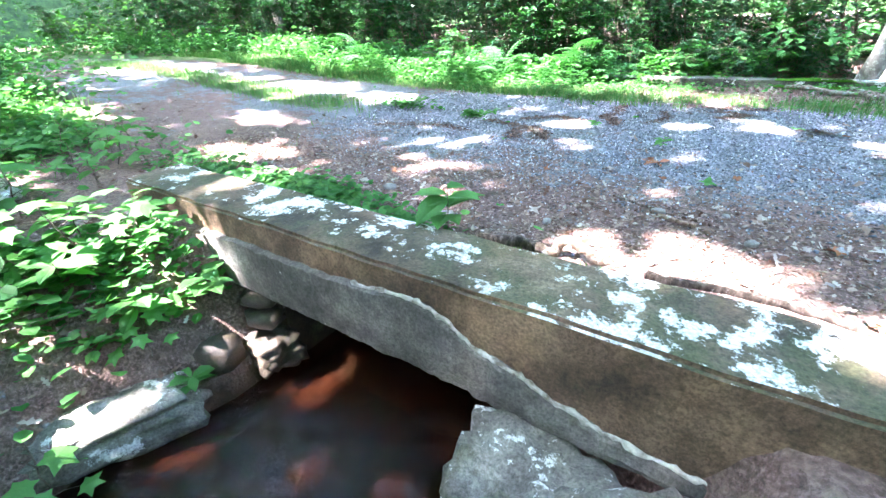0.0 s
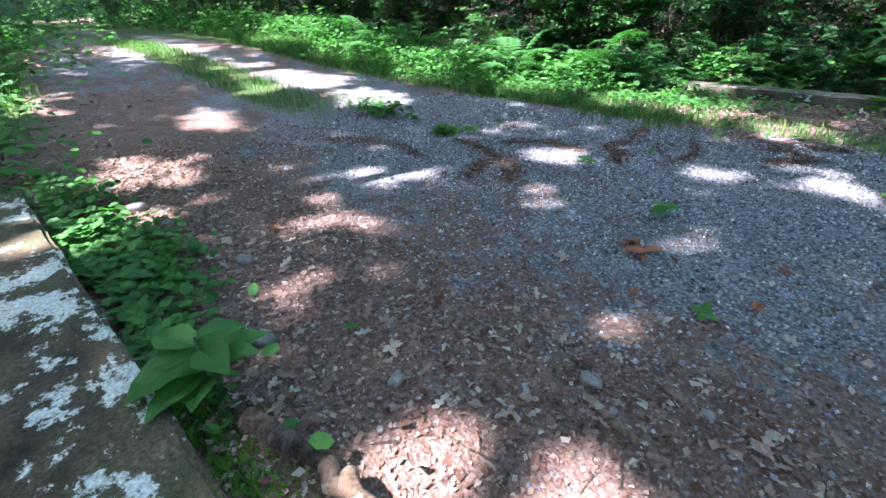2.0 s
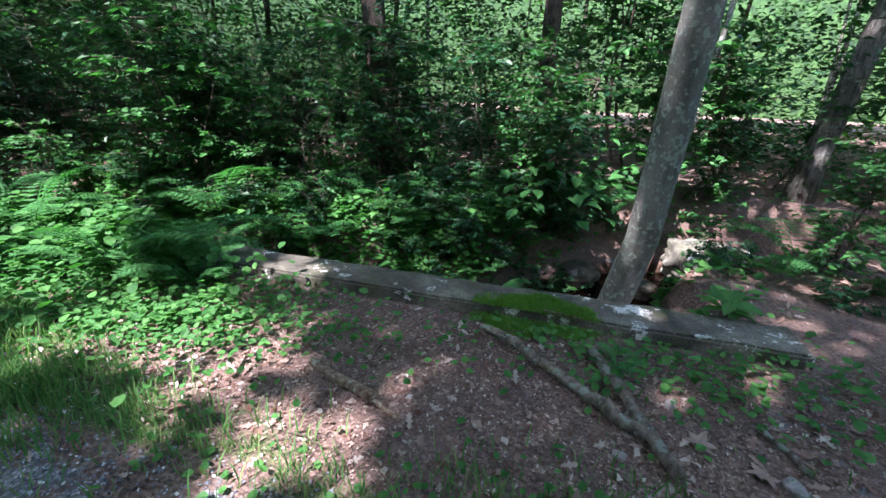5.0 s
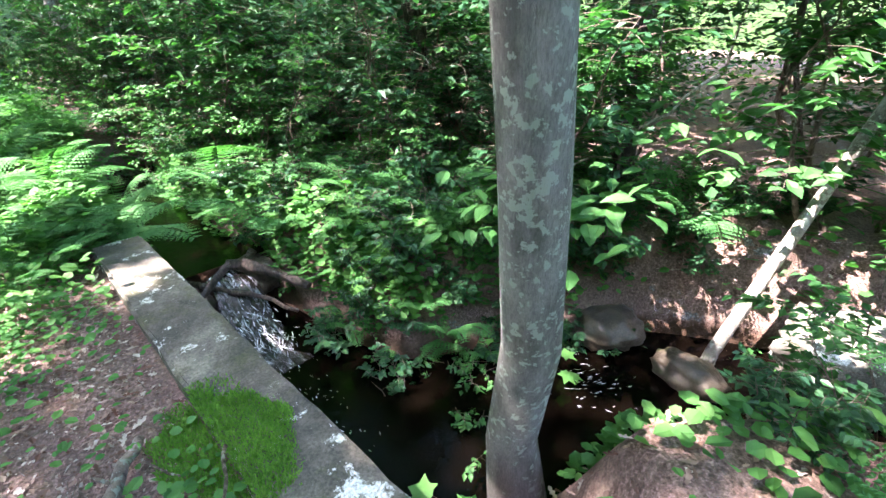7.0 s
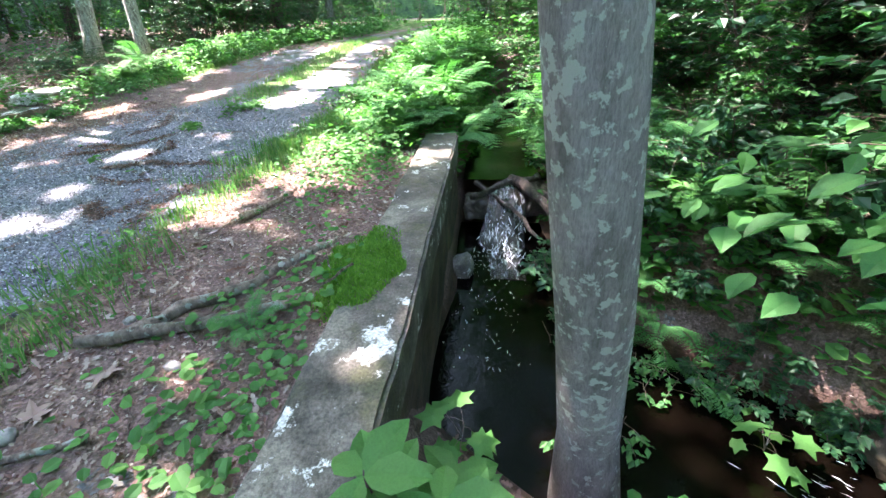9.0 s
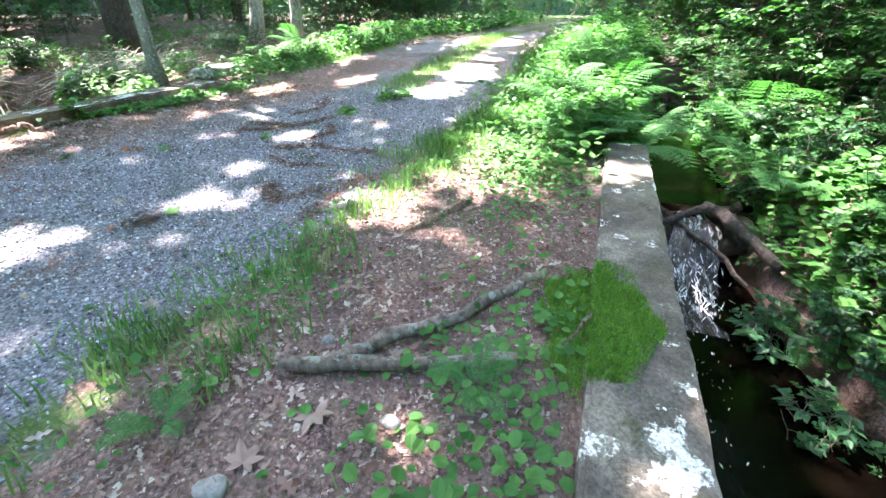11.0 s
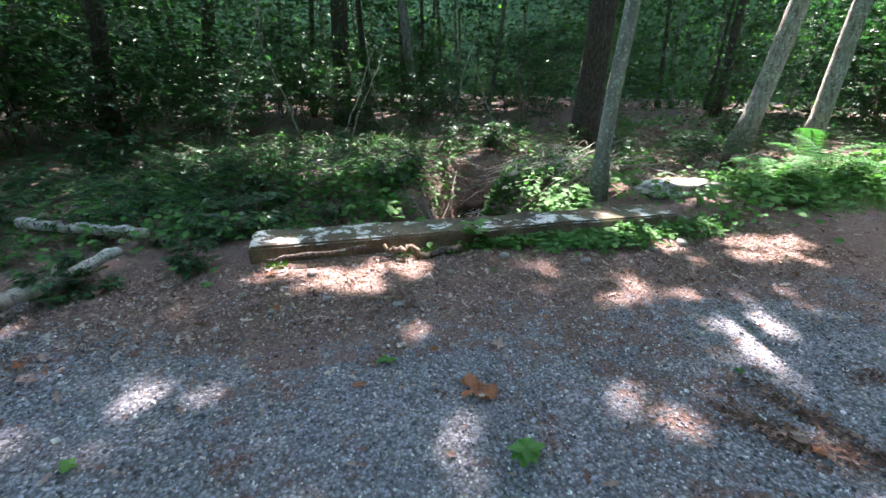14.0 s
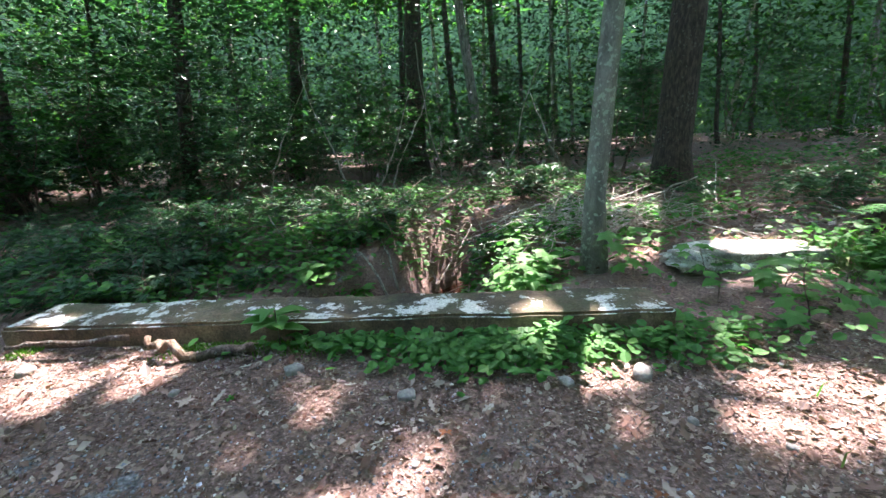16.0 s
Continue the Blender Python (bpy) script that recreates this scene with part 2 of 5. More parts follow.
def chute_mat():
    m, nt, bsdf, node, link = mat("falling_water")
    tc = node("TexCoord")
    mp = node("Mapping")
    mp.inputs["Scale"].default_value = (3.0, 9.0, 3.0)
    link(tc.outputs["Object"], mp.inputs[0])
    n = node("TexNoise", Scale=2.6, Detail=6.0, Roughness=0.7, Distortion=0.5)
    link(mp.outputs[0], n.inputs["Vector"])
    link(ramp(node, link, n.outputs[0], [(0.50, (0.008, 0.006, 0.005)), (0.58, (0.10, 0.105, 0.115)), (0.72, (0.62, 0.64, 0.68))]), bsdf.inputs["Base Color"])
    bsdf.inputs["Roughness"].default_value = 0.12
    bump(node, link, bsdf, n.outputs[0], 0.8, 0.03)
    return m


CHUTE = chute_mat()
FOAM_GLINTS = plain("white_water", (0.45, 0.48, 0.55), (0.85, 0.87, 0.9), 0.25, 14.0)
DISTANT = plain("distant_leaves", (0.008, 0.028, 0.008), (0.05, 0.11, 0.025), 0.95, 1.6)
MORTAR = plain("white_mortar", (0.16, 0.14, 0.11), (0.62, 0.60, 0.55), 0.95, 22.0)
PEBBLE = plain("pale_pebble", (0.16, 0.15, 0.145), (0.30, 0.28, 0.265), 0.9, 40.0)

# ---------------------------------------------------------------- mesh helpers
rng = np.random.default_rng(7)


def make_mesh(name, V, F, material=None, smooth=False):
    V, F = np.asarray(V, dtype=np.float32).reshape(-1, 3), np.asarray(F, dtype=np.int32)
    me = bpy.data.meshes.new(name)
    me.vertices.add(len(V))
    me.vertices.foreach_set("co", V.ravel())
    k = F.shape[1]
    me.loops.add(F.size)
    me.loops.foreach_set("vertex_index", F.ravel())
    me.polygons.add(len(F))
    me.polygons.foreach_set("loop_start", np.arange(0, F.size, k, dtype=np.int32))
    me.polygons.foreach_set("use_smooth", np.full(len(F), smooth))
    me.update(calc_edges=True)
    if material:
        me.materials.append(material)
    return me


def part(name, me, parent=None, label="", m=None):
    ob = new(name, me)
    if parent:
        ob.parent = parent
    if m is not None:
        ob.matrix_basis = m
    if label:
        ob["label"] = label
    return ob


def unit(a):
    return a / np.maximum(np.linalg.norm(a, axis=-1, keepdims=True), 1e-9)


def frames_of(d, n):
    """Turns with the x axis along d and the z axis near n."""
    x = unit(d)
    y = unit(np.cross(n, x))
    return np.stack([x, y, np.cross(x, y)], axis=-1)


def random_turns(n, tilt=0.5, r=rng):
    a = r.uniform(0, 2 * np.pi, n)
    d = np.stack([np.cos(a), np.sin(a), r.normal(0, tilt, n)], -1)
    up = np.stack([r.normal(0, tilt, n), r.normal(0, tilt, n), np.ones(n)], -1)
    return frames_of(d, up)


def scatter(tv, tf, pos, turns, size):
    tv, tf, pos = np.asarray(tv, float), np.asarray(tf), np.asarray(pos, float)
    size = np.asarray(size, float)
    if size.ndim == 1:
        size = size[:, None].repeat(3, 1)
    v = np.einsum("nij,nkj->nki", turns, tv[None] * size[:, None, :]) + pos[:, None, :]
    f = tf[None] + (np.arange(len(pos)) * len(tv))[:, None, None]
    return v.reshape(-1, 3), f.reshape(-1, tf.shape[1])


def joined(*pieces):
    V, F, o = [], [], 0
    for v, f in pieces:
        V.append(np.asarray(v, float).reshape(-1, 3))
        F.append(np.asarray(f) + o)
        o += len(V[-1])
    return np.concatenate(V), np.concatenate(F)


LEAF_V = [(0, 0, 0), (0.45, 0.3, 0.07), (1, 0, -0.08), (0.45, -0.3, 0.07)]
LEAF_F = [(0, 2, 1), (0, 3, 2)]
BIG_V = [(0, 0, 0), (0.3, 0, 0.0), (0.65, 0, -0.02), (1, 0, -0.12), (0.2, 0.2, 0.05), (0.5, 0.3, 0.07), (0.8, 0.16, 0.0), (0.2, -0.2, 0.05), (0.5, -0.3, 0.07), (0.8, -0.16, 0.0)]
BIG_F = [(0, 1, 4), (1, 5, 4), (1, 2, 5), (2, 6, 5), (2, 3, 6), (0, 7, 1), (1, 7, 8), (1, 8, 2), (2, 8, 9), (2, 9, 3)]
STONE_V = [(1, 0, 0.1), (-0.9, 0.1, 0), (0.1, 0.85, 0), (-0.1, -0.8, 0.1), (0.1, 0.1, 0.6), (0, 0, -0.6)]
STONE_F = [(0, 2, 4), (2, 1, 4), (1, 3, 4), (3, 0, 4), (2, 0, 5), (1, 2, 5), (3, 1, 5), (0, 3, 5)]
ROUND_V = [(0, 0, 0), (0.28, 0.3, 0.05), (0.72, 0.27, 0.04), (1, 0, -0.05), (0.72, -0.27, 0.04), (0.28, -0.3, 0.05)]
ROUND_F = [(0, 2, 1), (0, 3, 2), (0, 4, 3), (0, 5, 4)]
BLADE_V = [(0, -0.03, 0), (0, 0.03, 0), (0.12, -0.025, 0.5), (0.12, 0.025, 0.5), (0.42, 0, 0.9)]
BLADE_F = [(0, 2, 1), (1, 2, 3), (2, 4, 3)]


def tube(points, radii, seg=8, wob=0.0, cap=True, r=rng):
    P = np.asarray(points, float)
    T = unit(np.gradient(P, axis=0))
    ref = np.array([0.0, 0.0, 1.0]) if abs(T[0][2]) < 0.8 else np.array([1.0, 0.0, 0.0])
    V = []
    for p, t, rad in zip(P, T, radii):
        a = unit(np.cross(t, ref))
        b = np.cross(t, a)
        ang = np.linspace(0, 2 * np.pi, seg, endpoint=False)
        rr = rad * (1 + (r.normal(0, wob, seg) if wob else 0))
        V.append(p + np.outer(np.cos(ang) * rr, a) + np.outer(np.sin(ang) * rr, b))
    V = np.concatenate(V)
    F = []
    for i in range(len(P) - 1):
        for j in range(seg):
            a, b, c, d = i * seg + j, i * seg + (j + 1) % seg, (i + 1) * seg + (j + 1) % seg, (i + 1) * seg + j
            F += [(a, c, b), (a, d, c)]
    if cap:
        V = np.concatenate([V, P[:1], P[-1:]])
        n = len(V)
        for j in range(seg):
            F += [(n - 2, j, (j + 1) % seg), (n - 1, (len(P) - 1) * seg + (j + 1) % seg, (len(P) - 1) * seg + j)]
    return V, np.array(F)


def bent(a, b, n, sag, r=rng):
    """A line from a to b with n points and a wandering course."""
    a, b = np.array(a, float), np.array(b, float)
    s = np.linspace(0, 1, n)[:, None]
    w = np.cumsum(r.normal(0, sag, (n, 3)), 0)
    w -= w[0] + (w[-1] - w[0]) * s
    return a + (b - a) * s + w


# ---------------------------------------------------------------- plan of the ground
A_Y, B_Y = (1.30, 1.73), (8.03, 8.40)          # the two parapets, outer and inner faces
A_X, B_X = (0.5, 4.82), (2.02, 6.45)
OPEN_X = (2.0, 3.42)                           # the opening under the bridge
WATER_A, WATER_UP = -0.90, -0.50
STREAM_A = [(2.68, 1.6), (2.62, 0.8), (2.3, -0.1), (1.95, -1.3), (1.2, -2.2), (-0.3, -2.35), (-2.2, -2.7), (-5.0, -3.9), (-14.0, -6.5)]
STREAM_B = [(1.7, 8.92), (3.0, 8.9), (4.4, 9.1), (5.1, 9.95), (5.8, 10.8), (7.2, 11.5), (10.0, 11.9), (18.0, 12.5)]
DITCH_B = [(-3.6, 9.5), (-2.0, 9.1), (-1.0, 8.98), (1.9, 8.92)]


def along(px, py, line):
    d = np.full(np.shape(px), 1e9)
    for (ax, ay), (bx, by) in zip(line, line[1:]):
        lx, ly = bx - ax, by - ay
        t = np.clip(((px - ax) * lx + (py - ay) * ly) / (lx * lx + ly * ly), 0, 1)
        d = np.minimum(d, np.hypot(px - ax - t * lx, py - ay - t * ly))
    return d


def smooth(a, b, x):
    t = np.clip((x - a) / (b - a), 0, 1)
    return t * t * (3 - 2 * t)


_ph = rng.uniform(0, 6.28, (14, 2))
_fr = rng.normal(0, 1, (14, 2))


def rough(x, y, scale):
    """Soft rolling unevenness, about -1 to 1."""
    s = 0
    for (p, q), (fx, fy) in zip(_ph, _fr):
        s = s + np.sin((fx * x + fy * y) * scale + p) * np.cos((fy * x - fx * y) * scale * 0.7 + q)
    return s / 4


def ground_z(x, y):
    x, y = np.asarray(x, float), np.asarray(y, float)
    base = 0.5 * smooth(1.0, -8.0, x) + 0.012 * rough(x, y, 1.2)
    forest_a, forest_b = smooth(1.2, 0.2, y), smooth(8.4, 9.4, y)
    wild = np.maximum(forest_a, forest_b)
    z = base + wild * (0.07 * rough(x, y, 0.8) + 0.03 * rough(x, y, 2.7))
    z = z - forest_a * 0.30 * smooth(2.5, 3.6, x) * smooth(6.0, 4.9, x) * smooth(-1.5, 0.2, y) + 0.10 * forest_a * smooth(1.6, 0.6, x) * smooth(-3, 0, x)
    z = z + 0.25 * smooth(10.0, 16.0, y) + 0.2 * smooth(-3.0, -12.0, y)
    z = np.where((y > 1.29) & (y < 1.66) & (x > 0.5) & (x < 4.7), np.minimum(z, 0.0), z)
    da = along(x, y, STREAM_A)
    tight = 0.42 * smooth(0.6, -0.8, y)
    cut_a = np.where(y < 1.5, smooth(1.15, 0.55, da + tight * 1.1 + 0.12 * rough(x, y, 2.0)), 0)
    pit = np.where(y < 1.5, smooth(1.0, 0.55, np.hypot((x - 3.75) / 0.75, (y - 0.95) / 0.75)), 0)
    z = np.where(pit > 0, np.minimum(z, z * (1 - pit) - 0.62 * pit), z)
    z = z * (1 - cut_a) + cut_a * -1.08
    db = along(x, y, STREAM_B)
    wide = 0.30 + 0.25 * smooth(3.5, 5.0, x)
    cut_b = smooth(0.62, 0.05, db - wide + 0.08 * rough(x, y, 2.0))
    pool = np.where(y > 8.3, smooth(1.05, 0.5, np.hypot((x - 5.2) / 1.1, (y - 8.9) / 0.75)), 0)
    z = np.where(pool > 0, np.minimum(z, z * (1 - pool) - 0.62 * pool), z)
    dd = along(x, y, DITCH_B)
    cut_d = smooth(0.75, 0.30, dd + 0.06 * rough(x, y, 2.0))
    keep = (y < 8.3) & (x > 1.95) & (x < 6.45)
    near_wall = smooth(6.3, 6.9, x) * smooth(8.9, 8.3, y)
    cut_b = np.where(keep, 0, cut_b * (1 - near_wall))
    cut_d = np.where(keep, 0, cut_d)
    z = z * (1 - cut_d) - cut_d * 0.72
    z = z * (1 - cut_b) - cut_b * (1.12 - 0.25 * smooth(2.6, 1.6, x))
    return z


def masks(x, y):
    """How far gravel, grass and stream bed hold at a place, each 0 to 1."""
    drift = 0.25 * rough(x, y, 0.5)
    bend = 0.14 * np.clip(-2.0 - x, 0, 18)
    lo = 3.45 - 1.1 * smooth(4.2, 6.5, x) + 0.5 * smooth(2.0, -2.0, x) + drift
    gravel = smooth(lo - 0.9, lo + 0.9, y) * smooth(6.5, 5.9, y + 0.4 * drift) * smooth(-4, 1, x + 2)
    tracks = smooth(-1.0, -4.0, x) * 0.75 * (smooth(1.9, 2.6, y - bend) * smooth(6.4, 5.9, y))
    gravel = np.maximum(gravel * 0.86, tracks * 0.7)
    median = 0.62 * smooth(0.4, -1.0, x) * smooth(3.7, 4.1, y - 0.5 * bend + drift) * smooth(4.9, 4.5, y - 0.5 * bend + drift)
    edge = smooth(5.85, 6.25, y + drift) * smooth(7.3, 6.6, y + 0.6 * smooth(1, 4, x) + drift) * (1 - 0.35 * smooth(1.0, 4.5, x))
    left = smooth(-0.3, -2.2, x) * smooth(2.3, 1.7, y - bend + drift) * smooth(-0.6, 0.6, y)
    right = smooth(1.5, -2.0, x) * smooth(6.0, 6.6, y) * smooth(9.2, 8.4, y)
    grass = np.clip(np.maximum.reduce([median, edge, left, right]), 0, 1)
    gz = ground_z(x, y)
    wet = np.maximum(smooth(-0.72, -0.86, gz), smooth(-0.42, -0.52, gz) * smooth(2.4, 1.8, x) * (y > 8.4))
    return gravel, grass, wet


def place(n, x0, x1, y0, y1, keep, r=rng):
    """Up to n random places for which keep(x, y) gives more than chance."""
    x, y = r.uniform(x0, x1, n), r.uniform(y0, y1, n)
    k = r.random(n) < keep(x, y)
    return np.stack([x[k], y[k], ground_z(x[k], y[k])], -1)


def on_parapet(x, y):
    return ((x > A_X[0] - 0.05) & (x < A_X[1] + 0.05) & (y > A_Y[0] - 0.08) & (y < A_Y[1] + 0.03)) | ((x > B_X[0] - 0.05) & (x < B_X[1] + 0.05) & (y > B_Y[0] - 0.03) & (y < B_Y[1] + 0.08))


def ground():
    far = np.array([0.15, 0.35, 0.6, 0.9, 1.3, 1.9, 2.7, 3.7, 5, 7, 10, 14, 20, 30, 45, 70, 120, 250, 500])
    xs = np.concatenate([-5 - far[::-1], np.arange(-5, 9.01, 0.075), 9 + far])
    ys = np.concatenate([-3.4 - far[::-1], np.arange(-3.4, 13.01, 0.075), 13 + far])
    X, Y = np.meshgrid(xs, ys, indexing="ij")
    Z = ground_z(X, Y)
    nx, ny = X.shape
    i, j = np.meshgrid(np.arange(nx - 1), np.arange(ny - 1), indexing="ij")
    a = (i * ny + j).ravel()
    F = np.stack([a, a + ny, a + ny + 1, a + 1], -1)
    cx, cy = X.ravel()[F].mean(1), Y.ravel()[F].mean(1)
    drop = np.ptp(Z.ravel()[F], axis=1) > 0.35
    hole = drop & (cx > OPEN_X[0] - 0.1) & (cx < OPEN_X[1] + 0.1) & (cy > 1.35) & (cy < 1.65)
    me = make_mesh("ground", np.stack([X, Y, Z], -1), F[~hole], GROUND, True)
    for name, v in zip(("gravel", "grass", "wet"), masks(X.ravel(), Y.ravel())):
        at = me.attributes.new(name, "FLOAT", "POINT")
        at.data.foreach_set("value", v.astype(np.float32))
    tagged(part("ground", me), "forest track of grey gravel, brown soil and leaf litter", "ground", kind="structure")


ground()


def water_sheet(name, x0, x1, y0, y1, z, label, material):
    nx, ny = int((x1 - x0) / 0.25), int((y1 - y0) / 0.25)
    X, Y = np.meshgrid(np.linspace(x0, x1, nx), np.linspace(y0, y1, ny), indexing="ij")
    i, j = np.meshgrid(np.arange(nx - 1), np.arange(ny - 1), indexing="ij")
    a = (i * ny + j).ravel()
    ob = part(name, make_mesh(name, np.stack([X, Y, z + 0.006 * rough(X, Y, 5.0)], -1), np.stack([a, a + ny, a + ny + 1, a + 1], -1), material, True))
    ob.visible_shadow = False
    tagged(ob, label, "water", kind="structure")


water_sheet("water_outlet", -14, 4.4, -8, 8.3, WATER_A, "shallow tea-brown stream over an orange bed", WATER)
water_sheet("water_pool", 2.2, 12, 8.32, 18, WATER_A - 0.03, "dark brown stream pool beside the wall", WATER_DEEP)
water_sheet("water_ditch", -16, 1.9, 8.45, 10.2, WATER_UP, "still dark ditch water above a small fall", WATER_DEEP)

# ---------------------------------------------------------------- bridge


def worn_box(x0, x1, y0, y1, z0, z1, wear=0.012, step=0.12, seed=1):
    """A block with uneven faces and knocked edges."""
    r = np.random.default_rng(seed)
    bm = bmesh.new()
    bmesh.ops.create_cube(bm, size=1, matrix=Matrix.Translation(((x0 + x1) / 2, (y0 + y1) / 2, (z0 + z1) / 2)) @ Matrix.Diagonal((x1 - x0, y1 - y0, z1 - z0, 1)))
    bmesh.ops.bevel(bm, geom=bm.edges[:], offset=0.018, segments=2, affect="EDGES")
    cuts = max(2, int((x1 - x0) / step))
    for k in range(1, cuts):
        x = x0 + (x1 - x0) * k / cuts
        bmesh.ops.bisect_plane(bm, geom=bm.verts[:] + bm.edges[:] + bm.faces[:], plane_co=(x, 0, 0), plane_no=(1, 0, 0))
    for y in np.arange(y0 + 0.09, y1 - 0.05, 0.09 if y1 - y0 < 1 else 1.0):
        bmesh.ops.bisect_plane(bm, geom=bm.verts[:] + bm.edges[:] + bm.faces[:], plane_co=(0, y, 0), plane_no=(0, 1, 0))
    for z in np.arange(z0 + step, z1 - 0.05, step):
        bmesh.ops.bisect_plane(bm, geom=bm.verts[:] + bm.edges[:] + bm.faces[:], plane_co=(0, 0, z), plane_no=(0, 0, 1))
    for v in bm.verts:
        p = v.co * 5
        v.co += Vector((0, noise.noise(p + Vector((seed, 0, 0))), noise.noise(p + Vector((0, seed, 3))))) * wear
    bmesh.ops.triangulate(bm, faces=bm.faces[:])
    return bm


def bm_part(name, bm, material, parent=None, label="", smoothed=False):
    me = bpy.data.meshes.new(name)
    bm.to_mesh(me)
    bm.free()
    me.materials.append(material)
    for p in me.polygons:
        p.use_smooth = smoothed
    return part(name, me, parent, label)


def parapet_a():
    root = tagged(new("parapet"), "low concrete bridge parapet, cracked, with white lichen and moss", "parapet", "bridge parapets")
    cast = bm_part("coping", worn_box(A_X[0], A_X[1], A_Y[0] + 0.004, A_Y[1], -0.335, 0.142, 0.012, 0.07, seed=3), CONC_A, root, "lichened concrete top above brown stained sides")
    cast.data.materials.append(CONC_BROWN)
    for f in cast.data.polygons:
        f.material_index = 0 if f.normal.z > 0.55 else 1
    # lower lip of the slab, its top edge broken in steps
    xs = np.linspace(1.15, 4.3, 150)
    prof = np.interp(xs, [1.15, 1.9, 2.4, 2.85, 3.08, 3.2, 3.32, 3.45, 3.6, 3.75, 3.9, 4.3], [-0.04, -0.02, -0.03, -0.01, 0.02, 0.0, -0.06, -0.13, -0.16, -0.22, -0.26, -0.30])
    prof = prof + np.array([noise.noise(Vector((x * 9, 0, 0))) * 0.014 + noise.noise(Vector((x * 31, 2, 0))) * 0.010 for x in xs])
    low = np.full_like(xs, -0.325) - 0.02 * (xs > 3.4)
    V, F = [], []
    for x, t, b in zip(xs, prof, low):
        t = max(t, b + 0.02)
        w = noise.noise(Vector((x * 6, 4, 0))) * 0.014 + noise.noise(Vector((x * 24, 4, 0))) * 0.010
        V += [(x, A_Y[0] + 0.03, t + 0.01), (x, A_Y[0] - 0.035 + w, t), (x, A_Y[0] - 0.05 + w, (t + b) / 2), (x, A_Y[0] - 0.04 + w, b), (x, A_Y[0] + 0.06, b)]
    for i in range(len(xs) - 1):
        for k in range(4):
            a = i * 5 + k
            F += [(a, a + 1, a + 6), (a, a + 6, a + 5)]
    edge = np.array([(x, A_Y[0] - 0.012, max(t, b + 0.02) + 0.008) for x, t, b in zip(xs, prof, low) if x > 2.75])
    part("mortar_seam", make_mesh("mortar_seam", *tube(edge, 0.006 + 0.010 * np.abs(np.sin(np.arange(len(edge)) * 1.3) * np.cos(np.arange(len(edge)) * 0.37)), 6, 0.3), MORTAR, True), root, "crusted white seam along the crack")
    part("slab_lip", make_mesh("slab_lip", V, F, CONC_LIP), root, "pale spalled slab edge")
    return root


parapet_a()


def parapet_b():
    root = tagged(new("parapet"), "low mossy concrete parapet on a retaining wall beside the stream", "parapet", "bridge parapets")
    bm_part("coping", worn_box(B_X[0], B_X[1], B_Y[0], B_Y[1], -0.2, 0.09, 0.012, seed=9), CONC_B, root)
    bm_part("wall_face", worn_box(B_X[0] + 0.02, B_X[1] - 0.02, B_Y[0] + 0.06, B_Y[1] - 0.012, -1.3, -0.17, 0.015, 0.2, seed=11), CONC_FACE, root, "dark brown wall face")


parapet_b()


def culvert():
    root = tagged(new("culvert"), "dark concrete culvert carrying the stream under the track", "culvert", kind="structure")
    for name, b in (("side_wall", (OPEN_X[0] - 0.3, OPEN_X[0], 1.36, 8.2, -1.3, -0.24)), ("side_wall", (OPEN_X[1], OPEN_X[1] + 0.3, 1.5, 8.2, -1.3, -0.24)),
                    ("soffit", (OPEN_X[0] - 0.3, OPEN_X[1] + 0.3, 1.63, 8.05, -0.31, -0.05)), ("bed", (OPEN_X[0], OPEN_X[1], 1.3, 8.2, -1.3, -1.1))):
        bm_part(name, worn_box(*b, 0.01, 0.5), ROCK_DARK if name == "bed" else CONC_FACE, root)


culvert()


def rock(x, y, z, sx, sy, sz, material, label, seed, turn=0.0, name="rock", group="", blocky=0.75):
    bm = bmesh.new()
    bmesh.ops.create_icosphere(bm, subdivisions=4 if max(sx, sy) > 0.15 else 2, radius=1)
    for v in bm.verts:
        n = v.co.normalized()
        q = Vector((round(n.x * 1.6), round(n.y * 1.6), round(n.z * 1.6)))
        k = 1 + 0.22 * noise.noise(n * 1.4 + Vector((seed, 0, 0))) + 0.16 * noise.noise(n * 4 + Vector((0, seed, 0))) + 0.07 * noise.noise(n * 11 + Vector((0, 0, seed))) - 0.10 * abs(noise.noise(n * 3 + Vector((seed, 5, 0)))) + 0.03 * noise.noise(n * 26) + 0.05 * noise.noise(q + Vector((seed, seed, 0)))
        s = max(abs(n.x), abs(n.y), abs(n.z)) ** -blocky
        v.co = n * k * s
        v.co = Vector((v.co.x * sx, v.co.y * sy, v.co.z * sz))
    ob = bm_part(name, bm, material, smoothed=True)
    ob.matrix_basis = pose(x, y, z, 0, 0, turn)
    return tagged(ob, label, name if name in ("rock", "pebble") else "rock", group)


rock(3.74, 1.08, -0.66, 0.31, 0.24, 0.36, ROCK, "large pale mossy boulder under the parapet end", 2.0, 10)
rock(4.2, 0.98, -0.60, 0.36, 0.26, 0.34, ROCK, "mossy boulder on the stream bank", 5.0, 20)
rock(1.52, 0.36, -0.77, 0.58, 0.27, 0.16, ROCK, "long mossy stone ledge along the waterline", 6.0, 62)
rock(1.86, 1.33, -0.42, 0.12, 0.10, 0.05, ROCK_DARK, "flat stone stacked beside the opening", 7.0, 20)
rock(1.88, 1.32, -0.54, 0.13, 0.11, 0.055, ROCK_DARK, "flat stone stacked beside the opening", 8.0, 5)
rock(1.93, 1.28, -0.74, 0.17, 0.15, 0.12, ROCK_DARK, "mossy block beside the opening", 9.0, -12)
rock(1.80, 1.0, -0.66, 0.13, 0.12, 0.13, ROCK_DARK, "brown stone in the stream bank", 10.0, 30)
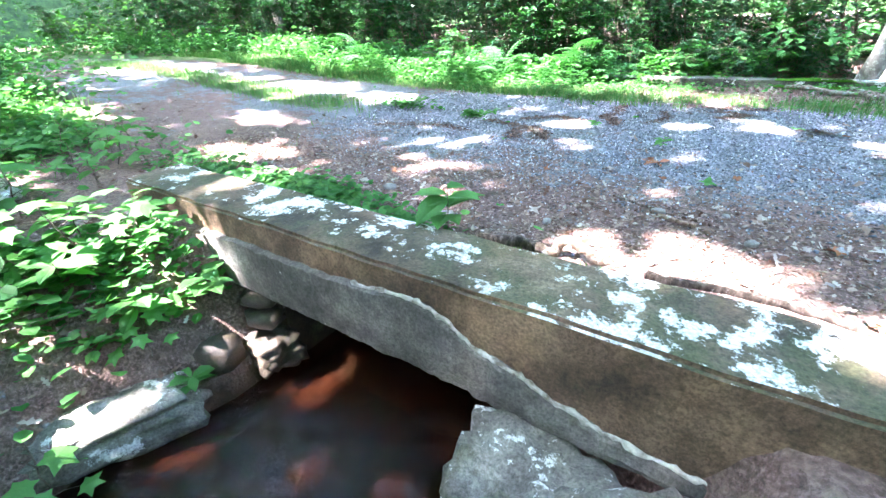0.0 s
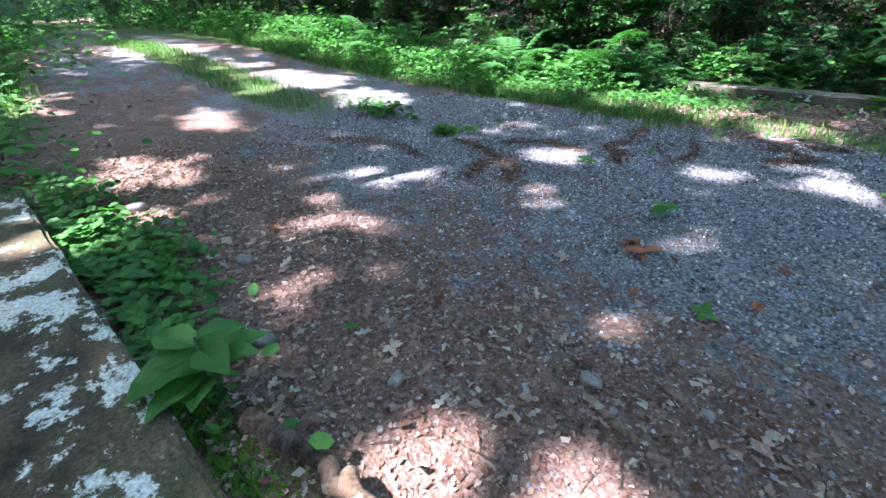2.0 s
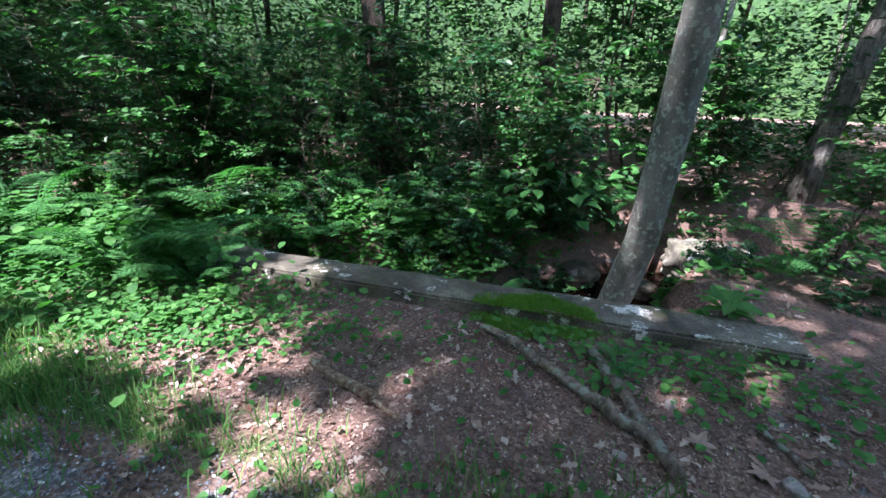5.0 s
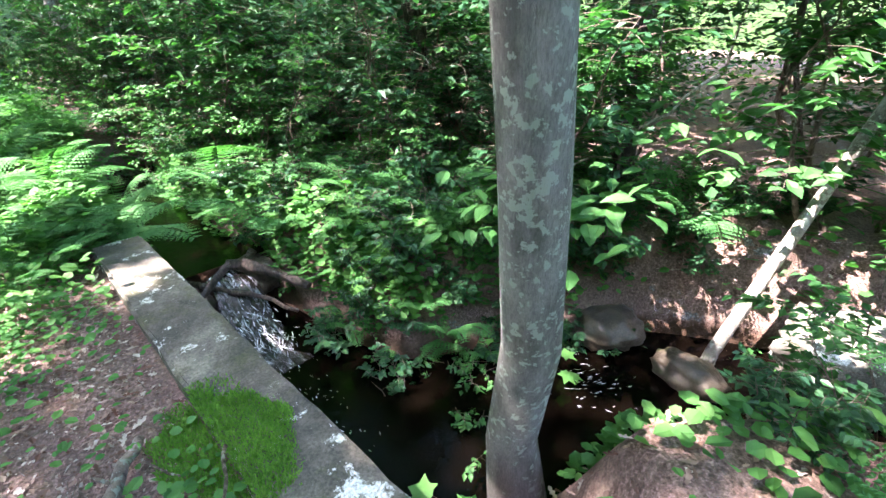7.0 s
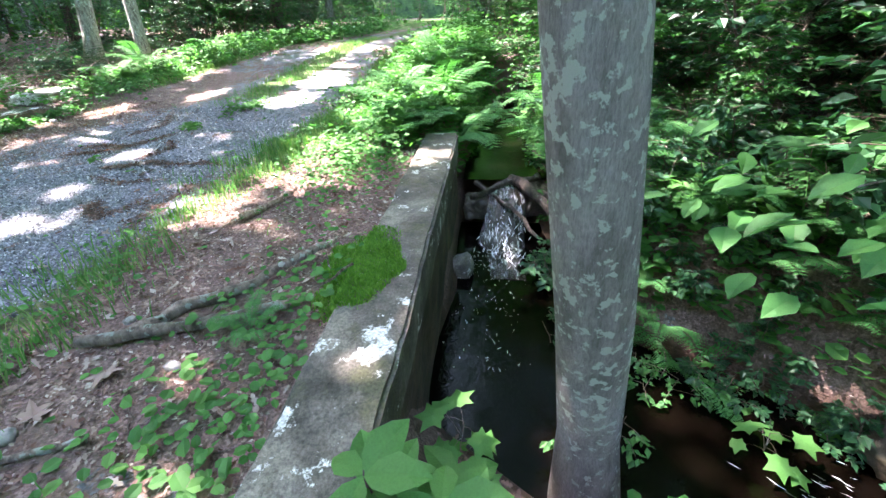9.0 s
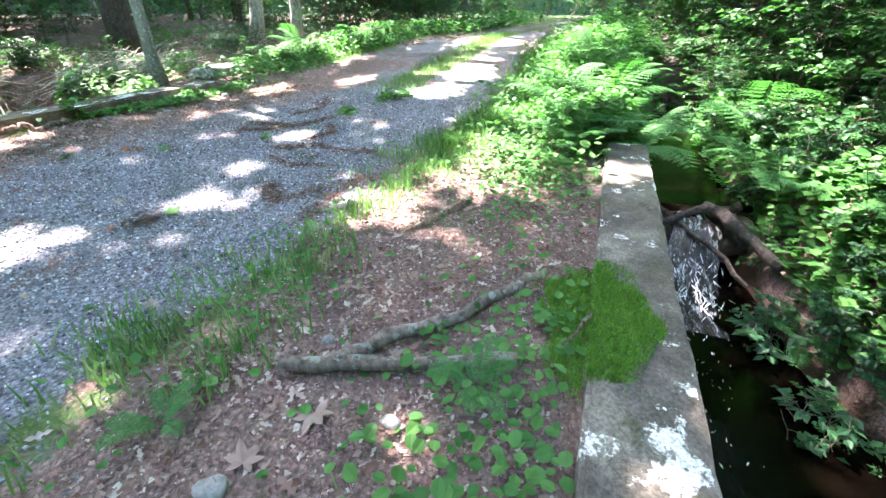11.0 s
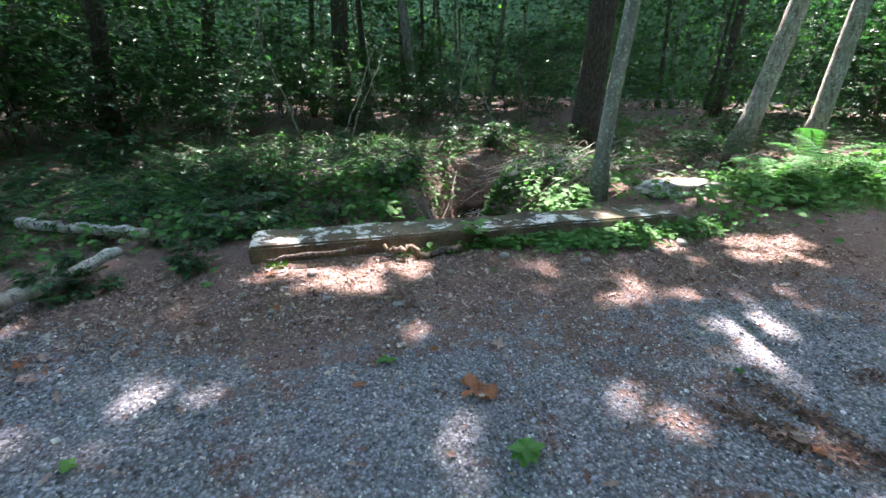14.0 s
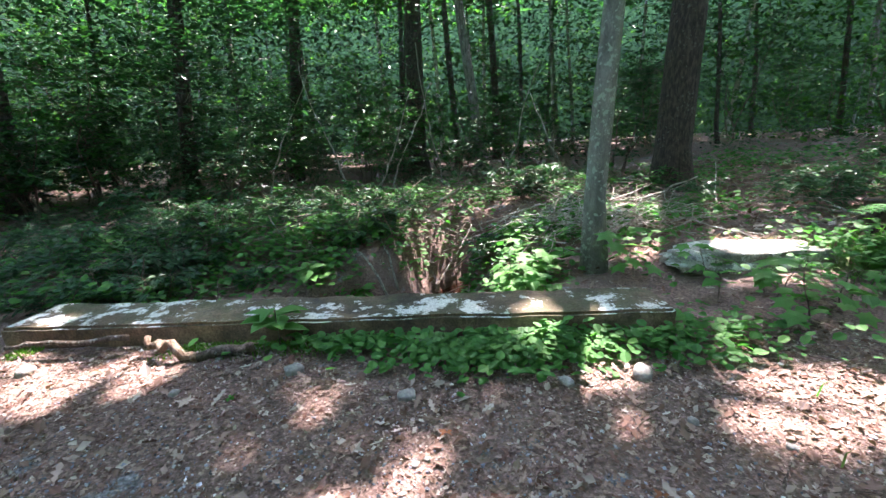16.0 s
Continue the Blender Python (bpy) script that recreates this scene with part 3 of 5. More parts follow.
rock(-0.62, 0.60, 0.12, 0.66, 0.24, 0.11, ROCK_PALE, "long flat pale boulder at the track's edge", 12.0, 2)
rock(5.95, 10.95, -0.84, 0.28, 0.17, 0.15, ROCK_DARK, "wet brown boulder in the rapids", 14.0, -15, blocky=0.2)
rock(5.2, 11.1, -0.80, 0.3, 0.3, 0.16, ROCK_DARK, "wet stone at the stream's edge", 15.0, 30, blocky=0.2)
rock(6.9, 11.6, -0.62, 0.5, 0.35, 0.28, ROCK, "mossy boulder on the far bank", 16.0, 10)
rock(2.05, 9.3, -0.66, 0.25, 0.16, 0.16, ROCK_DARK, "dark wet stone beside the fall", 17.0, 10)
rock(2.2, 8.62, -0.72, 0.16, 0.14, 0.12, ROCK_DARK, "dark wet stone at the foot of the wall", 18.0, 0)
rock(3.3, 8.52, -0.88, 0.14, 0.1, 0.12, ROCK, "pale stone at the foot of the wall", 19.0, 0)

# ---------------------------------------------------------------- fallen wood


def log(name, a, b, r0, r1, material, label, sag=0.01, n=14, seed=1, stubs=0, group="", lift=True):
    r = np.random.default_rng(seed)
    P = bent(a, b, n, sag, r)
    if lift:
        P[:, 2] = np.maximum(P[:, 2], ground_z(P[:, 0], P[:, 1]) + np.linspace(r0, r1, n) * 0.8)
    rad = np.linspace(r0, r1, n) * (1 + r.normal(0, 0.07, n))
    root = tagged(new(name), label, "log" if max(r0, r1) > 0.02 else "stick", group)
    root.location = P[0]
    part("stem", make_mesh("stem", *_shift(tube(P, rad, 10, 0.05, True, r), P[0]), material, True), root)
    for k in range(stubs):
        i = r.integers(2, n - 2)
        d = unit(r.normal(0, 1, 3)) * r.uniform(0.06, 0.14)
        d[2] = abs(d[2])
        part("broken_twig", make_mesh("twig", *_shift(tube([P[i], P[i] + d * 0.6, P[i] + d], [rad[i] * 0.4, rad[i] * 0.3, rad[i] * 0.15], 6, 0, True, r), P[0]), material, True), root)
    return root


def _shift(vf, o):
    return vf[0] - np.asarray(o), vf[1]


log("fallen_log", (3.68, 7.15, 0.03), (4.16, 6.97, 0.03), 0.025, 0.029, WOOD, "short bare broken log on leaf litter", 0.006, 12, 3, 0, "fallen logs")
log("fallen_log", (4.15, 6.97, 0.02), (4.36, 6.87, 0.015), 0.014, 0.006, WOOD, "splintered end of a bare log", 0.004, 6, 4, 0, "fallen logs")
log("fallen_log", (4.52, 7.80, 0.05), (5.42, 7.12, 0.035), 0.022, 0.033, LICHEN_WOOD, "long lichen-covered fallen branch", 0.012, 18, 5, 2, "fallen logs")
log("fallen_log", (5.18, 7.78, 0.05), (5.51, 6.93, 0.05), 0.024, 0.031, LICHEN_WOOD, "grey smooth fallen branch lying across another", 0.006, 14, 6, 0, "fallen logs")
log("stick", (5.95, 7.36, 0.02), (6.05, 7.12, 0.02), 0.016, 0.014, LICHEN_WOOD, "short grey stick on the soil", 0.004, 8, 7)
log("stick", (4.90, 8.03, 0.12), (5.15, 7.93, 0.14), 0.008, 0.006, TWIG, "dark twig lying over moss on the parapet", 0.004, 8, 8, 0, "", False)
log("fallen_branch", (3.75, 1.84, 0.11), (3.38, 1.96, 0.02), 0.018, 0.03, WOOD, "curved bare branch leaning on the parapet", 0.02, 14, 9)
log("fallen_branch", (3.38, 1.96, 0.02), (3.08, 1.88, 0.05), 0.03, 0.034, TWIG, "dark bark end of a curved branch", 0.01, 8, 10)
log("fallen_branch", (4.68, 1.84, 0.06), (3.9, 1.82, 0.10), 0.012, 0.02, TWIG, "thin branch along the parapet's foot", 0.015, 12, 11)
log("birch_log", (6.45, 2.95, 0.06), (5.75, 1.55, 0.14), 0.05, 0.038, BIRCH, "fallen white birch stem in low shrubs", 0.012, 16, 12, 1, "birch logs")
log("birch_log", (6.8, 0.62, 0.16), (5.66, 1.2, 0.16), 0.05, 0.04, BIRCH, "fallen white birch stem in low shrubs", 0.012, 14, 13, 1, "birch logs")
log("white_stick", (3.96, -1.5, 0.03), (3.42, -0.45, -0.25), 0.022, 0.026, BIRCH, "bleached white stick leaning on the bank", 0.008, 10, 14)
log("stick", (3.82, 2.64, 0.02), (4.01, 2.58, 0.02), 0.014, 0.012, WOOD, "pale split stick on the soil", 0.003, 6, 16)
log("stick", (3.55, 2.86, 0.01), (3.82, 2.74, 0.01), 0.008, 0.008, TWIG, "dark twig on the soil", 0.004, 6, 17)
log("fallen_branch", (2.1, 9.0, -0.42), (2.9, 9.45, -0.55), 0.06, 0.04, BARK_DARK, "black wet branch jammed in the fall", 0.02, 10, 18, 1, "", False)
log("fallen_branch", (1.9, 9.35, -0.45), (2.35, 8.55, -0.55), 0.045, 0.035, BARK_DARK, "black wet branch jammed in the fall", 0.02, 10, 19, 1, "", False)
log("fallen_branch", (2.0, 8.6, -0.5), (3.0, 9.25, -0.7), 0.03, 0.02, BARK_DARK, "black wet branch jammed in the fall", 0.02, 10, 20, 0, "", False)
r_ = np.random.default_rng(31)
for k in range(70):
    c = np.array([r_.uniform(-3.5, 5.5), r_.uniform(-5.0, -0.2)])
    a = r_.uniform(0, 6.28)
    L = r_.uniform(0.5, 1.6)
    p0 = (c[0], c[1], float(ground_z(*c)) + 0.05)
    p1 = (c[0] + L * math.cos(a), c[1] + L * math.sin(a), float(ground_z(c[0] + L * math.cos(a), c[1] + L * math.sin(a))) + r_.uniform(0.05, 0.5))
    log("dead_branch", p0, p1, 0.018, 0.008, LICHEN_WOOD if k % 3 else BARK_PALE, "grey dead branch lying in the undergrowth", 0.02, 9, 100 + k, 1, "dead branches")

r_ = np.random.default_rng(33)
for k, (x, y, dx, dy, h) in enumerate([(3.6, -5.2, -0.9, 0.2, 2.2), (3.4, -5.4, -1.1, -0.2, 2.4), (4.4, -6.0, 0.8, 0.3, 3.0), (0.6, -6.2, -0.7, 0.4, 2.6), (-0.8, -5.6, 0.9, -0.3, 2.0), (6.0, -5.0, -1.0, -0.6, 2.7), (-3.2, -5.4, 0.6, 0.4, 2.4), (2.2, -7.2, 0.5, 0.2, 3.4)]):
    z = float(ground_z(x, y))
    log("dead_pole", (x, y, z - 0.05), (x + dx, y + dy, z + h), 0.022, 0.009, BARK_PALE, "thin grey dead sapling leaning in the woods", 0.03, 12, 200 + k, 2, "dead poles", False)


def stump(x, y, rad, h, seed):
    r = np.random.default_rng(seed)
    z = float(ground_z(x, y)) - 0.08
    s = np.linspace(0, 1, 7)
    P = np.stack([x + 0 * s, y + 0 * s, z + s * (h + 0.08)], -1)
    root = tagged(new("stump"), "rotten brown tree stump at the track's edge", "stump")
    root.location = P[0]
    part("bole", make_mesh("bole", *_shift(tube(P, rad * (1 + 0.5 * np.exp(-s * 5)), 16, 0.09, True, r), P[0]), BARK_DARK, True), root)
    for k in range(4):
        a = k * 1.6 + 0.4
        e = P[1] + np.array([math.cos(a) * rad * 2.6, math.sin(a) * rad * 2.6, -0.04])
        part("root", make_mesh("root", *_shift(tube(bent(P[2], e, 6, 0.01, r), np.linspace(rad * 0.45, 0.015, 6), 8, 0.05, True, r), P[0]), BARK_DARK, True), root)


stump(-2.45, -0.2, 0.12, 0.32, 71)

# ---------------------------------------------------------------- trees
TREES = [  # x, y, base radius, lean x, lean y, height, bark, label
    (5.53, 9.27, 0.14, 0.02, -0.13, 11, BARK_SMOOTH, "grey lichen-spotted maple trunk beside the stream"),
    (0.60, 0.48, 0.098, -0.04, 0.02, 11, BARK_SMOOTH, "slim grey tree at the parapet's end"),
    (-2.2, -3.9, 0.32, 0.0, 0.0, 13, BARK_DARK, "thick dark pine trunk with dead lower twigs"),
    (-4.3, -1.6, 0.19, -0.16, 0.03, 12, BARK_PALE, "pale leaning tree behind the boulder"),
    (-5.0, -0.7, 0.16, -0.10, 0.0, 12, BARK_PALE, "pale straight tree at the track's edge"),
    (-11.0, 0.6, 0.2, -0.06, 0, 12, BARK_DARK, "dark tree at the track's edge"),
    (-10.2, -0.8, 0.12, 0.02, 0, 11, BARK_GREY, "slim grey tree at the track's edge"),
    (-17.0, 0.7, 0.18, 0.10, 0, 12, BARK_GREY, "leaning grey tree at the track's edge"),
    (2.0, 11.9, 0.19, -0.05, 0.0, 12, BARK_DARK, "dark straight trunk across the stream"),
    (4.4, 12.8, 0.15, 0.02, 0.0, 12, BARK_DARK, "dark trunk in the undergrowth"),
    (0.7, 14.5, 0.14, 0.02, 0.0, 12, BARK_GREY, "slim grey trunk in the undergrowth"),
    (5.97, 11.12, 0.05, 0.2, 0.42, 5, BARK_PALE, "thin leaning sapling trunk on the far bank"),
    (8.4, 13.2, 0.17, 0.12, 0.0, 12, BARK_GREY, "pale leaning trunk across the stream"),
    (-8.5, 9.8, 0.16, -0.08, 0.0, 11, BARK_GREY, "grey trunk behind ferns"),
    (3.0, -9.8, 0.30, 0.0, 0.0, 13, BARK_DARK, "thick dark trunk in the woods"),
    (8.4, -6.2, 0.18, -0.08, 0.0, 12, BARK_DARK, "dark leaning trunk in shade"),
    (7.0, -9.5, 0.2, -0.1, 0.0, 12, BARK_DARK, "dark leaning trunk in shade"),
    (11.0, -4.2, 0.22, -0.1, 0.0, 12, BARK_DARK, "dark trunk in deep shade"),
    (9.5, 1.5, 0.2, 0.0, 0.0, 12, BARK_GREY, "grey tree beside the track"),
    (10.5, 8.8, 0.2, 0.0, 0.0, 12, BARK_GREY, "grey tree beside the track"),
]
r_ = np.random.default_rng(5)
while len(TREES) < 120:
    x, y = r_.uniform(-34, 24), r_.uniform(-30, 36)
    if (-4 < y < 11.5 and x < 14) or (y > 0 and y < 8 and x < -5) or min(math.hypot(x - t[0], y - t[1]) for t in TREES) < 1.5:
        continue
    if -14 < x < 16 and -14 < y < 20 and r_.random() < 0.25:
        continue
    kind = (BARK_DARK, BARK_GREY, BARK_DARK, BARK_PALE)[r_.integers(4)]
    TREES.append((x, y, r_.uniform(0.05, 0.17), r_.normal(0, 0.06), r_.normal(0, 0.04), r_.uniform(9, 13), kind, "slim forest tree standing in the woods"))

# sunlit places on the ground: x, y, reach
SUN_SPOTS = [(1.74, 3.58, .22), (2.13, 2.99, .2), (-.4, 5.3, .5), (4.15, 2.2, .2), (1.2, 2.0, .3), (4.6, 1.9, .2), (3.74, 5.08, .2), (4.36, 5.26, .2), (5.3, 4.76, .22),
             (2.35, 4.73, .14), (1.75, 5.32, .2), (-1.9, 5.5, .6), (1.2, 3.24, .22), (2.35, 7.0, .35), (3.2, 6.9, .28), (-1.8, 4.7, .3), (3.7, 2.15, .2),
             (5.0, 3.33, .14), (0.6, 2.4, .4), (0.0, 2.4, .35), (3.2, 0.1, .2), (1.5, 0.9, .36), (-.8, .5, .6), (-.6, -1.0, .5), (2.9, 8.2, .2), (2.6, 9.9, .35),
             (-1.0, 7.2, .6), (.8, 7.1, .45), (-3, 7.4, .8), (-5, 7.8, .9), (-3.2, 5.3, .6), (-6, 4.9, .9), (1.6, 7.6, .4), (2.5, 7.4, .3), (1.0, 8.2, .4), (0.0, 8.2, .5), (-1.5, 9.3, .7), (1.0, 9.9, .5), (4.0, 6.6, .3), (3.3, 7.5, .2), (-4, .8, .9), (-6, 1, 1.0), (-2.5, .8, .6), (-8, 1.2, 1.2), (-3, 2.2, .5), (5.0, 11.9, .35), (5.7, 11.8, .3), (6.4, 11.5, .5), (6.9, 12.2, .4), (4.3, 12.4, .4), (5.6, 10.9, .15), (4.75, 1.66, .1), (4.02, 2.17, .25), (3.54, 2.08, .14), (2.5, 2.33, .13), (0.45, 2.45, .22),
             (2.59, 4.88, .18), (5.85, 3.63, .16), (-1.04, 3.55, .3), (1.36, 0.0, .32), (0.2, 0.3, .25), (0.2, -0.6, .25), (0.6, -3.5, .5), (-3, -3, .4)]


HIGH = (12.5, 17.0)                             # height range of the unseen leaves added to shade the ground


# Out-of-view leaves added to cast shade, with gaps cut over SUN_SPOTS.
def shade_canopy():
    r = np.random.default_rng(11)
    n = 150000
    x, y = r.uniform(-44, 34, n), r.uniform(-44, 40, n)
    ring = np.hypot(x - 2, y - 4)
    k = (ring > 17) & (r.random(n) < np.where(y < -9, 0.14, 0.5))
    p = np.stack([x, y, r.uniform(*HIGH, n)], -1)[k]
    p = np.concatenate([p, canopy_seed(r, 23000, -4, 9, -1, 8.6), canopy_seed(r, 13000, -14, 12, -12, -1), canopy_seed(r, 62000, -14, 15, 8.6, 28), canopy_seed(r, 9000, -25, 20, -30, -12), canopy_seed(r, 9000, -14, -3, 0, 9), canopy_seed(r, 16000, 9, 22, -4, 12)])
    foot = p[:, :2] - np.asarray(sd)[None, :2] * (p[:, 2:] / sd.z)
    lit = np.zeros(len(p), bool)
    for sx, sy, reach in SUN_SPOTS:
        lit |= np.hypot(foot[:, 0] - sx, (foot[:, 1] - sy) * 1.15) < reach * (1.15 + 0.35 * np.sin(7 * foot[:, 0] + 5 * sy) * np.cos(6 * foot[:, 1] + 3 * sx)) + 0.12
    dapple = rough(foot[:, 0], foot[:, 1], 1.6) + 0.4 * rough(foot[:, 0], foot[:, 1], 4.1)
    lit |= (dapple > np.where(foot[:, 1] < 0.3, 0.62, 1.02)) & (foot[:, 1] < 7.6) & ~((np.abs(foot[:, 0] - 3) < 4.0) & (foot[:, 1] > 0.6))
    # leaves thinned above the track to let more sky light down
    lit |= (p[:, 0] < 5.0) & (p[:, 1] > 0.2) & (p[:, 1] < 7.8) & (r.random(len(p)) < 0.45)
    return p[~lit]


def canopy_seed(r, n, x0, x1, y0, y1):
    """Leaf places whose shade falls in a stretch of the ground."""
    z = r.uniform(*HIGH, n)
    return np.stack([r.uniform(x0, x1, n) + sd.x / sd.z * z, r.uniform(y0, y1, n) + sd.y / sd.z * z, z], -1)


def trees():
    P = shade_canopy()
    T = np.array([(t[0] + t[3] * 14, t[1] + t[4] * 14) for t in TREES])
    near = np.empty(len(P), int)
    for i in range(0, len(P), 20000):
        q = P[i:i + 20000, None, :2] - T[None]
        near[i:i + 20000] = (q ** 2).sum(-1).argmin(1)
    r = np.random.default_rng(12)
    for i, (x, y, rad, lx, ly, h, bk, label) in enumerate(TREES):
        h = h + 5
        z = float(ground_z(x, y)) - 0.12
        base = np.array([x, y, z])
        root = tagged(new("tree"), label, "tree", "forest trees")
        root.location = base
        s = np.linspace(0, 1, 22)
        bend = np.stack([lx * h * s + 0.05 * np.sin(s * 9 + i) * (s > 0.02), ly * h * s + 0.05 * np.cos(s * 8 + 2 * i) * (s > 0.02), h * s], -1)
        if i == 0:
            bend[:, 0] += -0.10 * np.exp(-((s * h - 0.75) / 0.35) ** 2)
        tr = rad * (1 - 0.72 * s) * (1 + 0.45 * np.exp(-s * h / 0.25))
        part("trunk", make_mesh("trunk", *tube(bend, tr, 14 if rad > 0.12 else 8, 0.025, True, r), bk, True), root)
        for k in range(4):
            j = r.integers(13, 21)
            a = r.uniform(0, 6.28)
            L = r.uniform(0.8, 2.2)
            e = bend[j] + np.array([math.cos(a) * L, math.sin(a) * L, L * 0.5])
            part("limb", make_mesh("limb", *tube(bent(bend[j], e, 7, 0.05, r), np.linspace(tr[j] * 0.4, 0.012, 7), 6, 0, True, r), bk, True), root)
        if bk is BARK_DARK and rad > 0.17:
            dead = []
            for k in range(22):
                j = r.integers(2, 9)
                a = r.uniform(0, 6.28)
                L = r.uniform(0.4, 1.4)
                e = bend[j] + np.array([math.cos(a) * L, math.sin(a) * L, r.normal(0.05, 0.12)])
                dead.append(tube(bent(bend[j], e, 6, 0.03, r), np.linspace(0.014, 0.003, 6), 5, 0, True, r))
            tagged(part("dead_twig", make_mesh("dead_twig", *joined(*dead), BARK_PALE, True), root), kind="stuff")
        # each tree takes the nearest of these added shading leaves
        mine = P[near == i]
        if len(mine):
            V, F = scatter(LEAF_V, LEAF_F, mine - base, random_turns(len(mine), 0.35, r), r.uniform(0.22, 0.42, len(mine)) * np.where(np.hypot(mine[:, 0] - 2, mine[:, 1] - 4) > 19, 2.9, 1.0))
            part("crown", make_mesh("crown", V, F, LEAF), root)


trees()

# ---------------------------------------------------------------- undergrowth


def shrub_kind(n_stem, height, spread, leaf, leaves, material, r, flat=0.35):
    """A woody plant: stems with leafy sprays. Gives the two meshes."""
    stems, twigs, pos, dirs = [], [], [], []
    for k in range(n_stem):
        a = r.uniform(0, 6.28)
        out = spread * r.uniform(0.25, 0.8)
        top = np.array([math.cos(a) * out, math.sin(a) * out, height * r.uniform(0.7, 1.0)])
        P = bent((r.normal(0, 0.05), r.normal(0, 0.05), -0.05), top, 9, 0.03 * height, r)
        stems.append(tube(P, np.linspace(0.006 + 0.006 * height, 0.003, 9), 5, 0, False, r))
        per = leaves // n_stem
        sprays = max(3, per // 14)
        for q in range(sprays):
            j = r.uniform(2, 8.4)
            p = P[int(j)] + (P[min(int(j) + 1, 8)] - P[int(j)]) * (j - int(j))
            b = r.uniform(0, 6.28)
            L = spread * r.uniform(0.25, 0.65)
            e = p + np.array([math.cos(b) * L, math.sin(b) * L, r.normal(0.05, 0.12) * L])
            twigs.append(tube(np.stack([p, (p + e) / 2 + [0, 0, 0.03], e]), [0.004, 0.003, 0.0015], 4, 0, False, r))
            m = 14
            t = r.uniform(0.25, 1.0, m)[:, None]
            side = np.where(r.random(m) < 0.5, 1, -1) * r.uniform(0.5, 1.3, m)
            ang = b + side
            pos.append(p + (e - p) * t + r.normal(0, 0.02, (m, 3)))
            dirs.append(np.stack([np.cos(ang), np.sin(ang), r.normal(-0.15, 0.25, m)], -1))
    pos, dirs = np.concatenate(pos), np.concatenate(dirs)
    up = np.stack([r.normal(0, flat, len(pos)), r.normal(0, flat, len(pos)), np.ones(len(pos))], -1)
    tv, tf = (BIG_V, BIG_F) if leaf > 0.11 and leaves < 200 else (LEAF_V, LEAF_F)
    V, F = scatter(tv, tf, pos, frames_of(dirs, up), r.uniform(0.6, 1.2, len(pos)) * leaf)
    return [make_mesh("stem", *v, TWIG, True) for v in stems], make_mesh("twig", *joined(*twigs), TWIG, True), make_mesh("foliage", V, F, material)


def shrub_root(name, meshes, label, category, group):
    root = tagged(new(name), label, category, group)
    for me in meshes[0]:
        part("stem", me, root)
    tagged(part("twig", meshes[1], root), kind="stuff")
    tagged(part("foliage", meshes[2], root), kind="stuff")
    return root


r_ = np.random.default_rng(21)
LOW = [shrub_root("shrub", shrub_kind(6, 0.66, 0.55, 0.105, 480, LEAF_DARK, r_), "low dark-green leafy shrub on the forest floor", "shrub", "low shrubs") for _ in range(3)]
LOW += [shrub_root("shrub", shrub_kind(5, 0.55, 0.5, 0.075, 480, LEAF, r_), "low fresh-green leafy shrub on the forest floor", "shrub", "low shrubs") for _ in range(2)]
SAP = [shrub_root("sapling", shrub_kind(2, 2.6, 1.2, 0.12, 900, LEAF, r_), "slender sapling with flat sprays of green leaves", "sapling", "saplings") for _ in range(2)]
SAP += [shrub_root("sapling", shrub_kind(2, 2.2, 1.1, 0.11, 900, LEAF_DARK, r_), "slender sapling with dark-green leaves", "sapling", "saplings") for _ in range(2)]
TALL = [shrub_root("understory_tree", shrub_kind(3, 5.2, 2.2, 0.17, 1500, m, r_), "tall leafy understory tree in the woods", "tree", "understory trees") for m in (LEAF, LEAF_DARK, LEAF_LIGHT)]


PLACED = set()


def spread(kinds, spots, r, lo=0.7, hi=1.3, sink=0.04):
    """The first spots take the kinds themselves, the others copies."""
    used = len(kinds) if kinds[0].name in PLACED else 0
    PLACED.add(kinds[0].name)
    for x, y in spots:
        s = r.uniform(lo, hi)
        k = r.integers(len(kinds))
        if used < len(kinds):
            ob = kinds[used]
        else:
            ob = kinds[k]
        m = pose(x, y, float(ground_z(x, y)) - sink, 0, 0, r.uniform(0, 360)) @ Matrix.Scale(s, 4)
        if used < len(kinds):
            ob.matrix_basis = m
        else:
            c = copy_thing(ob, m)
            c.scale = (s, s, s)
        used += 1


def spots_in(n, boxes, r, clear):
    out = []
    while len(out) < n:
        b = boxes[r.integers(len(boxes))]
        x, y = r.uniform(b[0], b[1]), r.uniform(b[2], b[3])
        if clear(x, y):
            out.append((x, y))
    return out


def dry(x, y):
    return float(ground_z(x, y)) > -0.3 and along(np.array(x), np.array(y), STREAM_A) > 0.6 and along(np.array(x), np.array(y), STREAM_B) > 0.8 and along(np.array(x), np.array(y), DITCH_B) > 0.55


r_ = np.random.default_rng(22)
spread(LOW, spots_in(105, [(-4, 8, -6, -1.2), (4.6, 9, -3, 0.6), (2.6, 6, -3.5, -0.6), (-6, 9, 9.8, 13.5), (0, 6, 9.6, 11.5), (-12, 0, 9.6, 13), (-12, -4, -4, 0.2), (-9, 1, 9.5, 10.6)], r_, dry), r_, 0.6, 1.25)
for i, x in enumerate(np.arange(-5, 5.2, 0.42)):
    y = 9.66 + 0.22 * math.sin(7 * x)
    c = copy_thing(LOW[i % 5], pose(x, y, float(ground_z(x, y)) - 0.05, 0, 0, 77 * i))
    c.scale = (0.7, 0.7, 0.7)
spread(LOW, spots_in(55, [(-3.5, 6.5, -3.6, -1.0), (4.9, 8.0, -2.5, 0.8), (3.5, 8.5, 9.9, 13)], r_, dry), r_, 0.5, 1.0)


